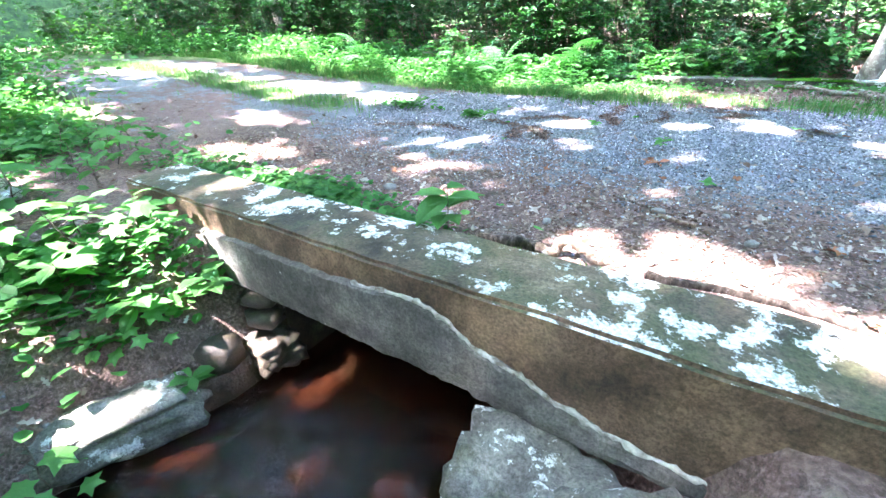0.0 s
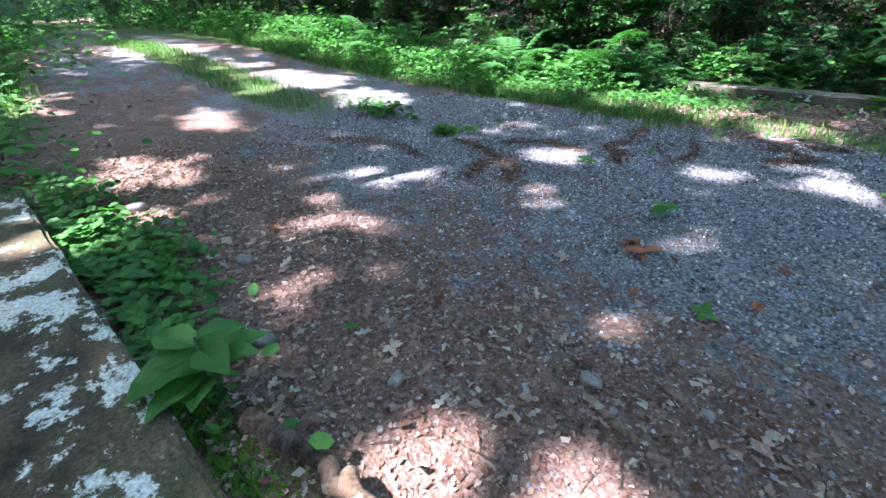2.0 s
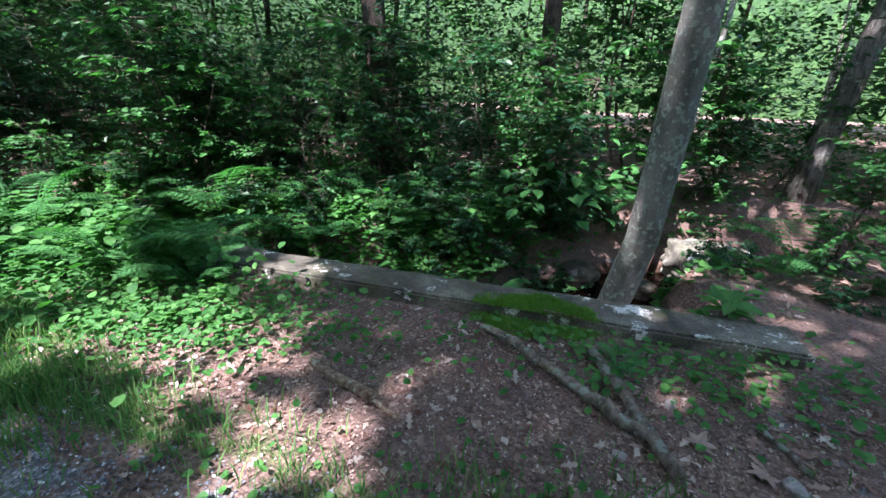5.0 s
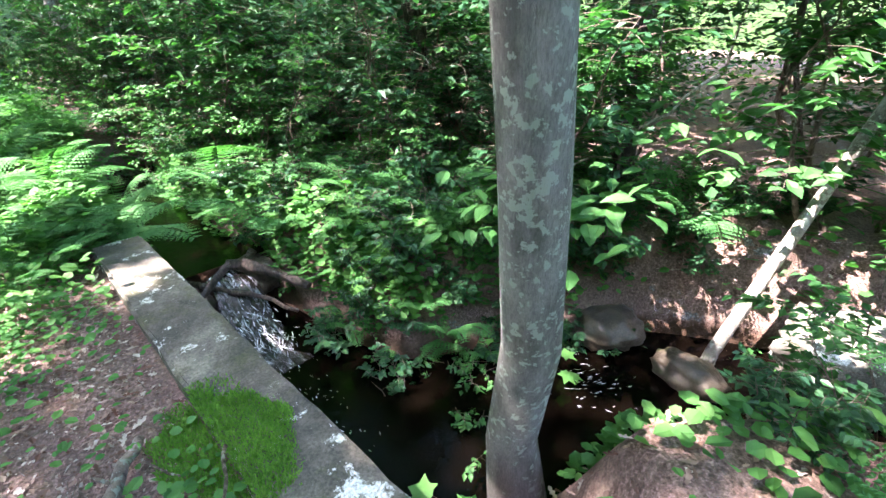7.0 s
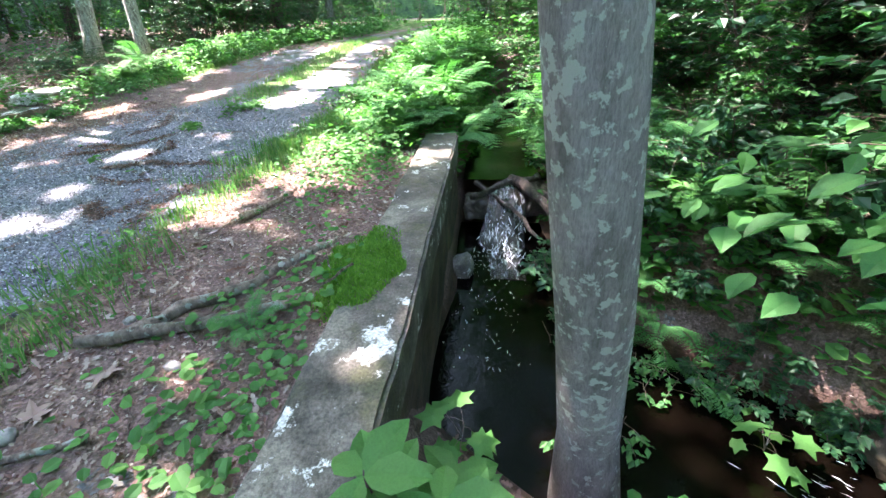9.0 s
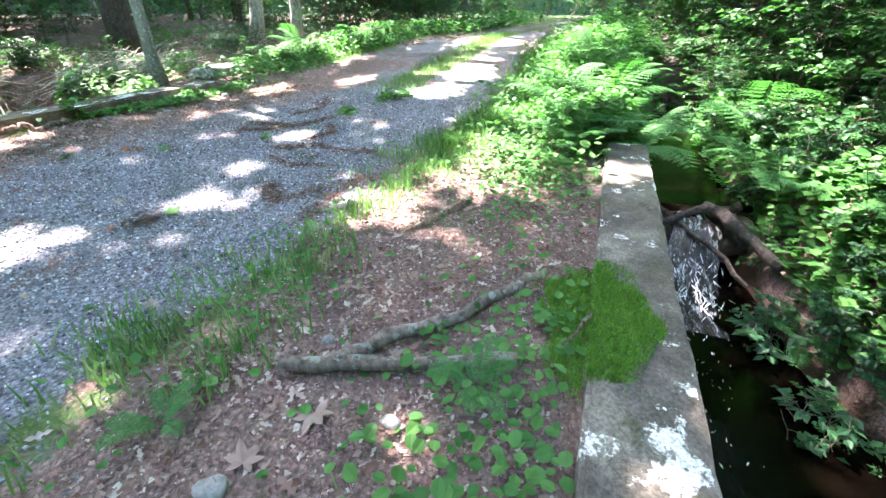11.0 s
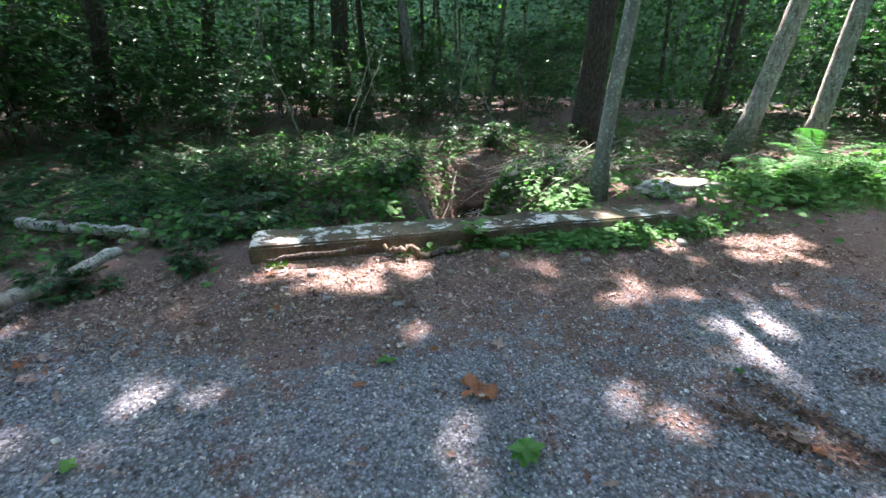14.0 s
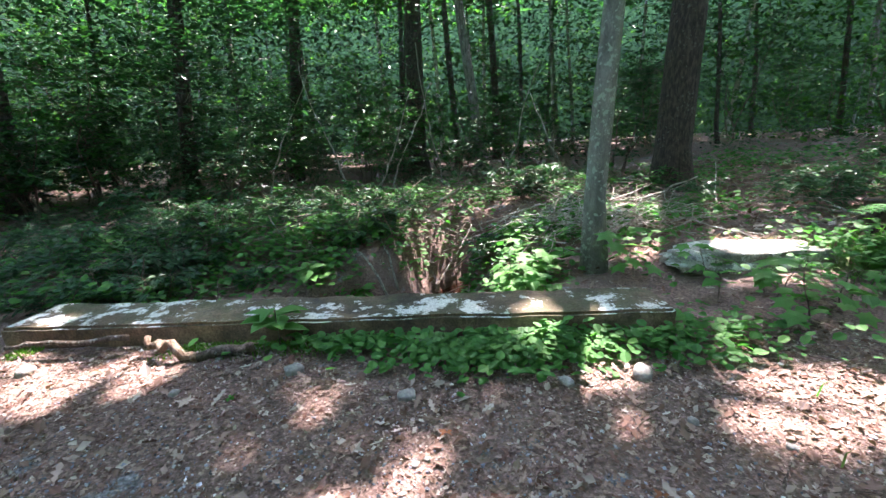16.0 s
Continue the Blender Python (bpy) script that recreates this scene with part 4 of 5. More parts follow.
def thicket(name, kinds, spots, r, lo, hi, label, material):
    """Low shrubs past counting, joined."""
    VF = []
    for x, y in spots:
        me = kinds[r.integers(len(kinds))].children[-1].data
        v = np.empty(len(me.vertices) * 3)
        me.vertices.foreach_get("co", v)
        f = np.empty(len(me.polygons) * 3, int)
        me.polygons.foreach_get("vertices", f)
        a, s = r.uniform(0, 6.28), r.uniform(lo, hi)
        c, w = math.cos(a) * s, math.sin(a) * s
        v = v.reshape(-1, 3) @ np.array([[c, w, 0], [-w, c, 0], [0, 0, s]]) + [x, y, float(ground_z(x, y)) - 0.05]
        VF.append((v, f.reshape(-1, 3)))
    tagged(part(name, make_mesh(name, *joined(*VF), material)), label, "shrubs", kind="stuff")


thicket("shrub_thicket", LOW[:3], spots_in(170, [(4.9, 8.5, -4.5, 0.6), (-5, 5, -7.5, -3.2), (-5, -0.8, -2.0, -0.4), (2.6, 5, -3.5, -0.8), (5.2, 7.5, -1.5, 1.2)], r_, dry), r_, 0.55, 1.15, "thicket of dark-green low shrubs in shade", LEAF_DARK)
thicket("shrub_thicket", LOW[3:], spots_in(120, [(-10, 8, 10.2, 13), (-5, 3, -6, -3), (-14, -3, -1.8, 0.3), (-14, -5, 9.4, 11)], r_, dry), r_, 0.6, 1.2, "thicket of fresh-green low shrubs under trees", LEAF)
for i, (x, y) in enumerate([(2.7, 9.95), (3.1, 10.1), (3.5, 9.95), (3.9, 10.1), (4.2, 10.35), (4.6, 10.5), (3.3, 10.5), (5.0, 10.9), (2.9, 10.5), (6.2, 11.6), (6.8, 12.0), (5.6, 11.8), (5.3, 1.75), (5.6, 1.0), (6.1, 1.5), (6.2, 0.7), (5.1, 1.1), (5.9, 2.0), (6.6, 1.3), (4.9, 0.5), (5.5, 0.3), (2.3, -1.0), (2.8, -1.2), (1.8, -1.9), (1.2, -2.1), (3.2, -0.9), (2.6, -0.8), (0.4, -2.0), (3.6, -0.5), (-0.5, -2.4), (1.5, -0.3), (4.1, -0.2), (9.0, 0.5), (10.0, -0.5), (9.5, 9.8), (11, 10.2), (5.0, 11.6), (4.6, 12.0), (5.4, 12.3), (4.2, 11.8), (3.9, 11.3), (5.9, 12.5), (4.8, 12.6), (4.1, 12.7), (3.5, 12.0)]):
    if not dry(x, y) and y < 0:
        continue
    c = copy_thing(LOW[i % 5], pose(x, y, float(ground_z(x, y)) - 0.06, 0, 0, 50 * i))
    c.scale = (0.55, 0.55, 0.55)
for i, (x, y) in enumerate([(-3.5, 9.75), (-2, 9.7), (-0.5, 9.85), (0.8, 9.9), (1.8, 10.0), (3.4, 10.6), (6.9, 10.6), (7.6, 10.2), (4.6, 11.4), (-5, 9.7), (-6.5, 9.8)]):
    c = copy_thing(SAP[i % 2], pose(x, y, float(ground_z(x, y)) - 0.05, 0, 0, 50 * i))
    c.scale = (0.62, 0.62, 0.62)
spread(SAP, spots_in(270, [(-26, -7, 8.6, 11), (-26, -7, -1.5, 1.2), (-14, 10, -13, -5.0), (-14, 10, 11.3, 19), (-6, 9, 10.6, 13.5), (-3, 8, 11, 13), (6, 12, -8, -1.5), (-20, -1, 9.8, 13), (-9, 0.5, 9.7, 11), (-22, -8, -6, 0.2), (-3, 9, -9, -5), (9, 14, -3, 1), (9, 14, 9.5, 13), (13, 16, 0, 10)], r_, dry), r_, 0.7, 1.2)
spread(TALL, spots_in(90, [(-26, 18, -24, -8.5), (-26, 18, 14, 28), (-34, -8, 10, 22), (-36, -10, -14, -1.2), (13, 22, -10, 20), (-48, -34, -4, 12)], r_, dry), r_, 0.75, 1.2, 0.1)


def fern_frond(r):
    n = 17
    s = np.linspace(0, 1, n)
    mid = np.stack([s * 0.85, 0 * s, 0.55 * np.sin(s * 1.9) * (1 - 0.25 * s)], -1)
    pieces = [tube(mid, np.linspace(0.007, 0.002, n), 4, 0, False, r)]
    for i in range(3, n):
        L = 0.24 * math.sin(math.pi * min(1, (s[i] - 0.08) * 1.02)) ** 0.7 + 0.02
        for sg in (1, -1):
            d = np.array([0.35, sg, -0.12])
            m = 6
            t = np.linspace(0.08, 1, m)[:, None]
            base = mid[i] + unit(d) * L * t * 0.9
            dd = np.repeat(np.array([[0.75, sg * 0.55, -0.05]]), m, 0)
            dd2 = np.repeat(np.array([[-0.55, sg * 0.8, -0.05]]), m, 0)
            size = (L * 0.24 * (1.1 - t[:, 0]) + 0.012)
            up = np.tile([[0, 0, 1.0]], (m, 1))
            pieces.append(scatter(LEAF_V, LEAF_F, base, frames_of(dd, up), size))
            pieces.append(scatter(LEAF_V, LEAF_F, base, frames_of(dd2, up), size))
    return make_mesh("frond", *joined(*pieces), FERN)


FRONDS = [fern_frond(np.random.default_rng(40)), fern_frond(np.random.default_rng(41))]


def fern(r, n):
    root = tagged(new("fern"), "bright green fern with arching feathery fronds", "fern", "ferns along the track")
    for k in range(n):
        s = r.uniform(0.7, 1.1)
        part("frond", FRONDS[k % 2], root, m=pose(0, 0, 0, 0, r.uniform(-25, 12), 360 * k / n + r.uniform(-25, 25)) @ Matrix.Scale(s, 4))
    return root


r_ = np.random.default_rng(23)
FERNS = [fern(r_, 6), fern(r_, 8), fern(r_, 5)]
fern_spots = [(1.9, 7.9), (1.3, 8.3), (0.6, 8.45), (-0.2, 7.9), (-1.8, 7.7), (-2.8, 7.5), (-0.9, 8.2), (-0.7, 8.65), (-1.6, 8.75), (-2.6, 8.7), (-3.6, 8.8), (-0.3, 9.5), (0.8, 9.55), (-1.3, 9.4), (2.0, 9.6), (-2.4, 9.5), (0.1, 8.0), (-0.3, 8.4), (0.9, 8.1), (-1.4, 8.2), (-2.3, 8.0), (-3.2, 8.5), (-4.4, 8.3), (-5.6, 8.0), (1.4, 7.7), (0.4, 7.4), (1.1, 10.2), (0.2, 10.0), (2.6, 10.3), (7.15, 9.95), (7.8, 9.5),
              (-2.6, 0.2), (-3.0, 0.9), (-2.2, 0.75), (-3.6, 0.3), (1.7, 7.6), (2.3, 7.75), (-1.0, 7.6), (-0.5, 10.4), (3.5, 10.4), (4.2, 10.7), (-6.5, 8.4), (-7.6, 8.1), (-3.9, 7.6), (5.5, 11.9), (4.5, 11.5), (-5, 0.6), (-6.3, 0.5), (-4.2, 1.5), (-5.5, 1.6), (-7, 1.9), (-8.4, 2.2), (-10, 2.5), (-6.2, 7.5), (-8.8, 7.7), (-10.5, 7.6), (-12, 7.9), (-9.4, 1.4), (-12, 2.4)]
spread(FERNS, fern_spots, r_, 0.55, 0.95, 0.0)


def seedling(r, n, size, material=None):
    """A small leafy plant: a short stem with a whorl of broad leaves."""
    root = tagged(new("seedling"), "small broad-leaved green seedling", "plant", "seedlings")
    h = size * r.uniform(1.0, 1.6)
    stem = bent((0, 0, -0.03), (r.normal(0, 0.02), r.normal(0, 0.02), h), 6, 0.006, r)
    part("stem", make_mesh("stem", *tube(stem, np.linspace(0.004, 0.002, 6), 5, 0, False, r), TWIG, True), root)
    leaf_me = make_mesh("leaf", BIG_V, BIG_F, material or LEAF_LIGHT)
    for k in range(n):
        a = k * 2.4 + r.uniform(-0.4, 0.4)
        z = h * r.uniform(0.45, 1.0)
        p = stem[min(5, int(z / h * 5))]
        part("leaf", leaf_me, root, m=pose(p[0], p[1], z, r.uniform(-15, 15), r.uniform(-25, 25), math.degrees(a)) @ Matrix.Scale(size * r.uniform(0.7, 1.2), 4))
    return root


r_ = np.random.default_rng(24)
SEEDLINGS = [seedling(r_, 9, 0.14), seedling(r_, 12, 0.16), seedling(r_, 7, 0.11)]
seed_spots = [(2.9, -0.3), (3.4, 0.0), (0.9, -0.1), (-1.3, 1.15), (-1.7, 1.35), (-1.6, 0.9), (-2.0, 1.1), (2.92, 1.85), (1.5, 1.0), (1.65, 0.75), (1.85, 0.8), (1.25, 1.1), (1.4, 0.6), (1.1, 0.8), (1.75, 1.1), (1.6, 0.55), (6.15, 8.65), (6.0, 8.5), (6.3, 8.75), (6.1, 8.45), (5.75, 8.62), (0.9, 0.5),
              (3.2, 9.8), (3.6, 9.75), (4.1, 9.9), (2.9, 9.9), (5.5, 10.4), (5.0, 10.8), (0.2, 4.75), (0.55, 4.85), (0.0, 1.3), (-0.4, 1.2), (-1.0, 1.4), (1.0, 0.2), (0.3, 0.3), (-0.2, 0.1),]
spread(SEEDLINGS, seed_spots, r_, 0.75, 1.35, 0.0)


def bank_plants():
    """Low plants along the far bank of the pool."""
    r = np.random.default_rng(77)
    k = 0
    for (ax, ay), (bx, by) in zip(STREAM_B[1:], STREAM_B[2:5]):
        d = np.array([bx - ax, by - ay])
        nrm = np.array([-d[1], d[0]]) / np.hypot(*d)
        for t in np.linspace(0, 1, 9):
            for off in (0.62, 0.95, 1.35):
                x, y = np.array([ax, ay]) + d * (t + r.normal(0, 0.03)) + nrm * (off + r.normal(0, 0.08))
                if (x > 5.9 and y < 10.9) or y < 9.5:
                    continue
                k += 1
                kind = FERNS[k % 3] if k % 4 == 0 else LOW[k % 5]
                s = r.uniform(0.34, 0.55)
                c = copy_thing(kind, pose(x, y, float(ground_z(x, y)) - 0.05, 0, 0, 61 * k))
                c.scale = (s, s, s)
    for x, y in ((6.5, 9.75), (6.9, 10.3), (7.3, 10.0), (7.1, 10.7), (7.6, 9.6), (6.7, 10.6), (7.7, 10.6), (7.2, 9.3)):
        k += 1
        c = copy_thing(LOW[k % 5], pose(x, y, float(ground_z(x, y)) - 0.05, 0, 0, 61 * k))
        c.scale = (0.5, 0.5, 0.5)


bank_plants()


def hanging_spray():
    """The low beech branch that reaches over the stream."""
    r = np.random.default_rng(50)
    root = tagged(new("leafy_branch"), "low beech branch with broad drooping leaves over the stream", "branch")
    P = bent((5.3, 12.6, 1.25), (4.85, 10.15, 0.5), 14, 0.03, r)
    part("branch", make_mesh("branch", *tube(P, np.linspace(0.014, 0.004, 14), 6, 0, True, r), BARK_PALE, True), root)
    me = make_mesh("leaf", BIG_V, BIG_F, LEAF)
    for k in range(130):
        j = r.integers(2, 14)
        sg = 1 if k % 2 else -1
        d = np.array([sg * r.uniform(0.03, 0.7), r.uniform(-0.5, 0.15), r.normal(-0.08, 0.10)])
        p = P[j] + d
        part("leaf", me, root, m=pose(*p, r.uniform(-20, 20), r.uniform(0, 30), r.uniform(200, 340)) @ Matrix.Scale(r.uniform(0.13, 0.22), 4))


hanging_spray()

# ---------------------------------------------------------------- litter, gravel, grass
r_ = np.random.default_rng(25)


def stuff(name, vf, material, label, category):
    tagged(part(name, make_mesh(name, *vf, material)), label, category, kind="stuff")


p = place(95000, 0.0, 8.0, 1.8, 6.7, lambda x, y: np.where(on_parapet(x, y), 0, np.clip(masks(x, y)[0] * 1.1 + 0.04, 0, 1) * smooth(11, 3, np.hypot(x - 4, y - 4))), r_)
stuff("gravel", scatter(STONE_V, STONE_F, p + [0, 0, 0.003], random_turns(len(p), 0.5, r_), r_.lognormal(-4.95, 0.36, len(p))), STONES, "loose grey crushed gravel on the track", "gravel")


def litter_where(x, y):
    g, gr, w = masks(x, y)
    dense = 0.16 + 0.75 * ((y > 6.5) | (y < 3.0)) * 1.0
    return np.where(on_parapet(x, y) | (w > 0.5), 0, dense * (1 - 0.75 * g) * (1 - 0.4 * gr))


OAK_V = [(0, 0, 0), (0.22, 0.16, 0.05), (0.36, 0.07, 0.02), (0.52, 0.27, 0.09), (0.66, 0.10, 0.02), (0.80, 0.18, 0.05), (1.0, 0.0, 0.10), (0.82, -0.16, 0.03), (0.64, -0.09, 0.0), (0.50, -0.25, 0.06), (0.36, -0.07, 0.0), (0.20, -0.15, 0.04)]
OAK_F = [(0, 2, 1), (0, 10, 2), (0, 11, 10), (2, 4, 3), (2, 8, 4), (2, 10, 8), (8, 10, 9), (4, 6, 5), (4, 8, 6), (6, 8, 7)]
p = place(20000, -3, 8, -4, 12.5, litter_where, r_)
stuff("leaf_litter", scatter(OAK_V, OAK_F, p + [0, 0, 0.008], random_turns(len(p), 0.3, r_), r_.uniform(0.03, 0.085, len(p))), LITTER, "dry brown fallen leaves", "leaf litter")
p = place(12000, -16, 14, -18, 24, lambda x, y: np.where((y < -3) | (y > 12), 0.8, 0), r_)
stuff("leaf_litter", scatter(LEAF_V, LEAF_F, p + [0, 0, 0.01], random_turns(len(p), 0.35, r_), r_.uniform(0.07, 0.14, len(p))), LITTER, "dry brown fallen leaves under the trees", "leaf litter")
NEEDLE_V, NEEDLE_F = tube([(0, 0, 0), (0.5, 0.06, 0.02), (1, 0, 0)], [0.02, 0.016, 0.01], 4, 0, False)
p = place(9000, 0, 8, 1.7, 8.0, litter_where, r_)
q = place(60000, -1, 7.5, 2.2, 6.3, lambda x, y: 0.8 * smooth(0.62, 1.1, rough(x, y, 1.7) + 0.3 * rough(x, y, 5.0)), r_)
stuff("soil_debris", scatter(LEAF_V, LEAF_F, q + [0, 0, 0.006], random_turns(len(q), 0.3, r_), r_.uniform(0.012, 0.04, len(q))), DEBRIS, "dark brown crumbled debris washed over the gravel", "debris")
q = np.concatenate([place(60000, -0.5, 6.8, 1.75, 4.2, litter_where, r_), place(26000, 1.0, 7.0, 6.3, 8.02, litter_where, r_)])
SCRAP_V = [(0, 0, 0), (0.6, 0.3, 0.10), (1.0, -0.05, 0.0), (0.35, -0.35, 0.12)]
stuff("soil_crumb", scatter(SCRAP_V, LEAF_F, q + [0, 0, 0.004], random_turns(len(q), 0.4, r_), r_.lognormal(-4.02, 0.45, len(q))), LITTER, "crumbled leaf scraps and bark chips on the soil", "leaf litter")
p = place(9000, 0, 8, 1.7, 8.0, litter_where, r_)
stuff("twig_litter", scatter(NEEDLE_V, NEEDLE_F, p + [0, 0, 0.006], random_turns(len(p), 0.12, r_), r_.lognormal(-2.7, 0.5, len(p))), TWIG, "small dead twigs and needles on the soil", "twigs")


def grass_where(x, y):
    return np.where(on_parapet(x, y), 0, masks(x, y)[1] ** 1.5 * (0.4 + 0.6 * (rough(x, y, 3.0) > 0)) + 0.004)


p = np.concatenate([place(75000, -6, 6.6, 5.75, 7.5, grass_where, r_), place(26000, -9, 0.5, 3.5, 5.1, grass_where, r_), place(34000, -12, 0.5, 0.0, 3.6, grass_where, r_), place(26000, -9, 1.5, 6.5, 8.6, grass_where, r_), place(24000, 2.0, 5.8, 5.9, 6.95, lambda x, y: smooth(-0.4, 0.9, rough(x, y, 2.6) + 0.5 * rough(x, y, 6.0)) * np.exp(-((y - 6.4) / 0.28) ** 2), r_), place(1500, 0, 7, 1.8, 6, lambda x, y: (rough(x, y, 2.2) > 0.9) * 1.0, r_)])
size = r_.uniform(0.05, 0.15, len(p))
size[(p[:, 0] < -2) & ((p[:, 1] > 5.5) | (p[:, 1] < 2.6))] *= 1.4
stuff("grass", scatter(BLADE_V, BLADE_F, p, random_turns(len(p), 0.12, r_), size), GRASS, "tufts of thin green grass at the track's edge", "grass")


def cover_patch(n, x, y, sx, sy, lo, hi, tall):
    """A drift of small broad leaves."""
    px, py = r_.normal(x, sx, n), r_.normal(y, sy, n)
    k = ~on_parapet(px, py) & (ground_z(px, py) > (-0.42 if tall < 0.19 else -0.7)) & (rough(px, py, 2.4) + r_.normal(0, 0.5, n) > -0.4)
    px, py = px[k], py[k]
    m = len(px)
    h = r_.random(m) ** 0.6 * tall * (0.6 + 0.4 * (rough(px, py, 3.3) > 0))
    return np.stack([px, py, ground_z(px, py) + 0.01 + h], -1), r_.uniform(lo, hi, m)


COVER = [cover_patch(*c) for c in (
    (3600, 1.35, 1.94, 0.45, 0.13, 0.035, 0.075, 0.13), (700, 0.5, 1.75, 0.4, 0.2, 0.03, 0.07, 0.1), (5200, 2.2, 7.45, 0.9, 0.30, 0.03, 0.06, 0.10), (7000, 0.2, 7.5, 1.0, 0.5, 0.035, 0.08, 0.22),
    (9000, -2.5, 7.7, 1.6, 0.6, 0.045, 0.1, 0.35), (480, 5.3, 7.75, 0.6, 0.2, 0.03, 0.06, 0.08), (420, 4.6, 6.55, 0.7, 0.2, 0.03, 0.055, 0.05), (450, 6.2, 7.9, 0.5, 0.4, 0.03, 0.07, 0.1),
    (4200, -1.4, 1.2, 0.9, 0.35, 0.04, 0.09, 0.2), (5000, -4.0, 1.3, 1.4, 0.5, 0.05, 0.1, 0.3), (7000, -8.5, 2.0, 2.2, 0.6, 0.06, 0.12, 0.4), (6000, -15, 3.0, 3.5, 0.6, 0.08, 0.15, 0.6), (7000, -8.0, 7.8, 2.5, 0.6, 0.06, 0.12, 0.5), (6000, -16, 8.0, 4, 0.6, 0.08, 0.15, 0.7), (2600, 1.2, 0.75, 0.4, 0.35, 0.04, 0.09, 0.12), (4200, 3.0, 9.85, 1.4, 0.25, 0.05, 0.1, 0.2),
    (4200, 0.5, 9.8, 1.6, 0.3, 0.05, 0.1, 0.25), (3200, 4.8, 10.9, 1.2, 0.6, 0.05, 0.1, 0.2), (5200, 0.5, -1.8, 3.0, 1.0, 0.05, 0.1, 0.2), (4000, 5.8, -0.5, 1.0, 0.9, 0.05, 0.1, 0.25),
    (700, 0.2, 4.9, 0.25, 0.12, 0.04, 0.08, 0.1), (260, 1.4, 4.75, 0.07, 0.06, 0.03, 0.05, 0.06), (500, 2.5, 1.82, 0.2, 0.06, 0.03, 0.07, 0.1), (9000, 2.0, 11.6, 4.0, 0.8, 0.07, 0.13, 0.35), (8000, -1.0, -4.2, 5.0, 1.2, 0.07, 0.13, 0.3),
    (5000, 2.5, 9.55, 1.6, 0.14, 0.05, 0.11, 0.24), (4000, -2.0, 9.5, 2.0, 0.2, 0.05, 0.11, 0.3), (3500, -2.5, 8.6, 1.6, 0.2, 0.05, 0.11, 0.35), (2500, 2.2, -0.6, 1.2, 0.3, 0.05, 0.1, 0.2), (1500, 5.2, 9.7, 0.5, 0.2, 0.05, 0.1, 0.2), (6000, 4.1, 10.05, 0.9, 0.35, 0.06, 0.12, 0.26), (5000, 2.4, -0.9, 1.3, 0.6, 0.06, 0.11, 0.3), (4000, 0.8, 8.0, 0.9, 0.3, 0.06, 0.11, 0.4))]
p, size = np.concatenate([c[0] for c in COVER]), np.concatenate([c[1] for c in COVER])
stuff("ground_cover", scatter(ROUND_V, ROUND_F, p, random_turns(len(p), 0.3, r_), np.stack([size, size * 1.25, size], -1)), LEAF_LIGHT, "low creeping green ground cover", "ground cover")

# moss cushion over the parapet
x, y = r_.uniform(4.4, 5.3, 22000), r_.uniform(7.8, 8.32, 22000)
k = ((x - 4.82) / 0.36) ** 2 + ((y - 8.05) / 0.2) ** 2 + 0.8 * rough(x, y, 6.0) + 0.5 * rough(x, y, 15.0) + r_.normal(0, 0.22, len(x)) < 0.95
p = np.stack([x[k], y[k], np.where(y[k] > 8.02, 0.092, np.maximum(ground_z(x[k], y[k]), 0.02))], -1)
stuff("moss_cushion", scatter(BLADE_V, BLADE_F, p, random_turns(len(p), 0.3, r_), np.stack([r_.uniform(0.012, 0.03, len(p)), np.full(len(p), 0.09), r_.uniform(0.012, 0.03, len(p))], -1)), MOSS, "bright green moss cushion on the parapet", "moss")
p = place(14000, 2.6, 4.7, 1.74, 2.05, lambda x, y: np.exp(-((y - 1.76) / 0.10) ** 2) * (rough(x, y, 2.5) > -0.3), r_)
stuff("moss_fringe", scatter(BLADE_V, BLADE_F, p, random_turns(len(p), 0.3, r_), np.stack([r_.uniform(0.012, 0.03, len(p)), np.full(len(p), 0.09), r_.uniform(0.012, 0.035, len(p))], -1)), MOSS, "green moss at the foot of the parapet", "moss")

# white water at the small fall and in the rapids, and painted glints on the outlet stream
q, way, size = [], [], []
for k in range(160):
    t = r_.random() ** 0.7
    q.append((2.45 + 0.75 * t + r_.normal(0, 0.04), 8.93 + r_.normal(0, 0.05 + 0.11 * t), -0.62 - 0.31 * t ** 0.6 + r_.uniform(-0.015, 0.03)))
    way.append((1.0, r_.normal(0, 0.5), -0.42 * (1 - t) + r_.normal(0, 0.2)))
    size.append((r_.uniform(0.01, 0.07), r_.uniform(0.002, 0.006), 0.004))
for k in range(80):
    q.append((r_.normal(5.4, 0.16), r_.normal(10.45, 0.14), WATER_A - 0.03 + r_.uniform(-0.004, 0.008)))
    way.append((-0.6, -0.8 + r_.normal(0, 0.4), 0))
    size.append((r_.uniform(0.006, 0.04), r_.uniform(0.001, 0.0035), 0.003))
for k in range(170):
    t = r_.random() ** 1.6
    q.append((3.0 + 1.6 * t, 8.78 + r_.normal(0, 0.16), WATER_A - 0.03 + 0.003))
    way.append((1, r_.normal(0, 0.6), 0))
    size.append((r_.uniform(0.005, 0.026), r_.uniform(0.0015, 0.004), 0.002))
# pale flakes on the outlet stream, painted in for its blue-white reflections
for k in range(260):
    q.append((r_.normal(0.9, 0.55), r_.normal(-2.25, 0.14), WATER_A + 0.004))
    way.append((1, r_.normal(0, 0.4), 0))
    size.append((r_.uniform(0.02, 0.08), r_.uniform(0.002, 0.006), 0.003))
q, way, size = np.array(q), np.array(way), np.array(size)
up = np.tile([[0.0, 0.0, 1.0]], (len(q), 1)) + r_.normal(0, 0.15, (len(q), 3))
n = 26
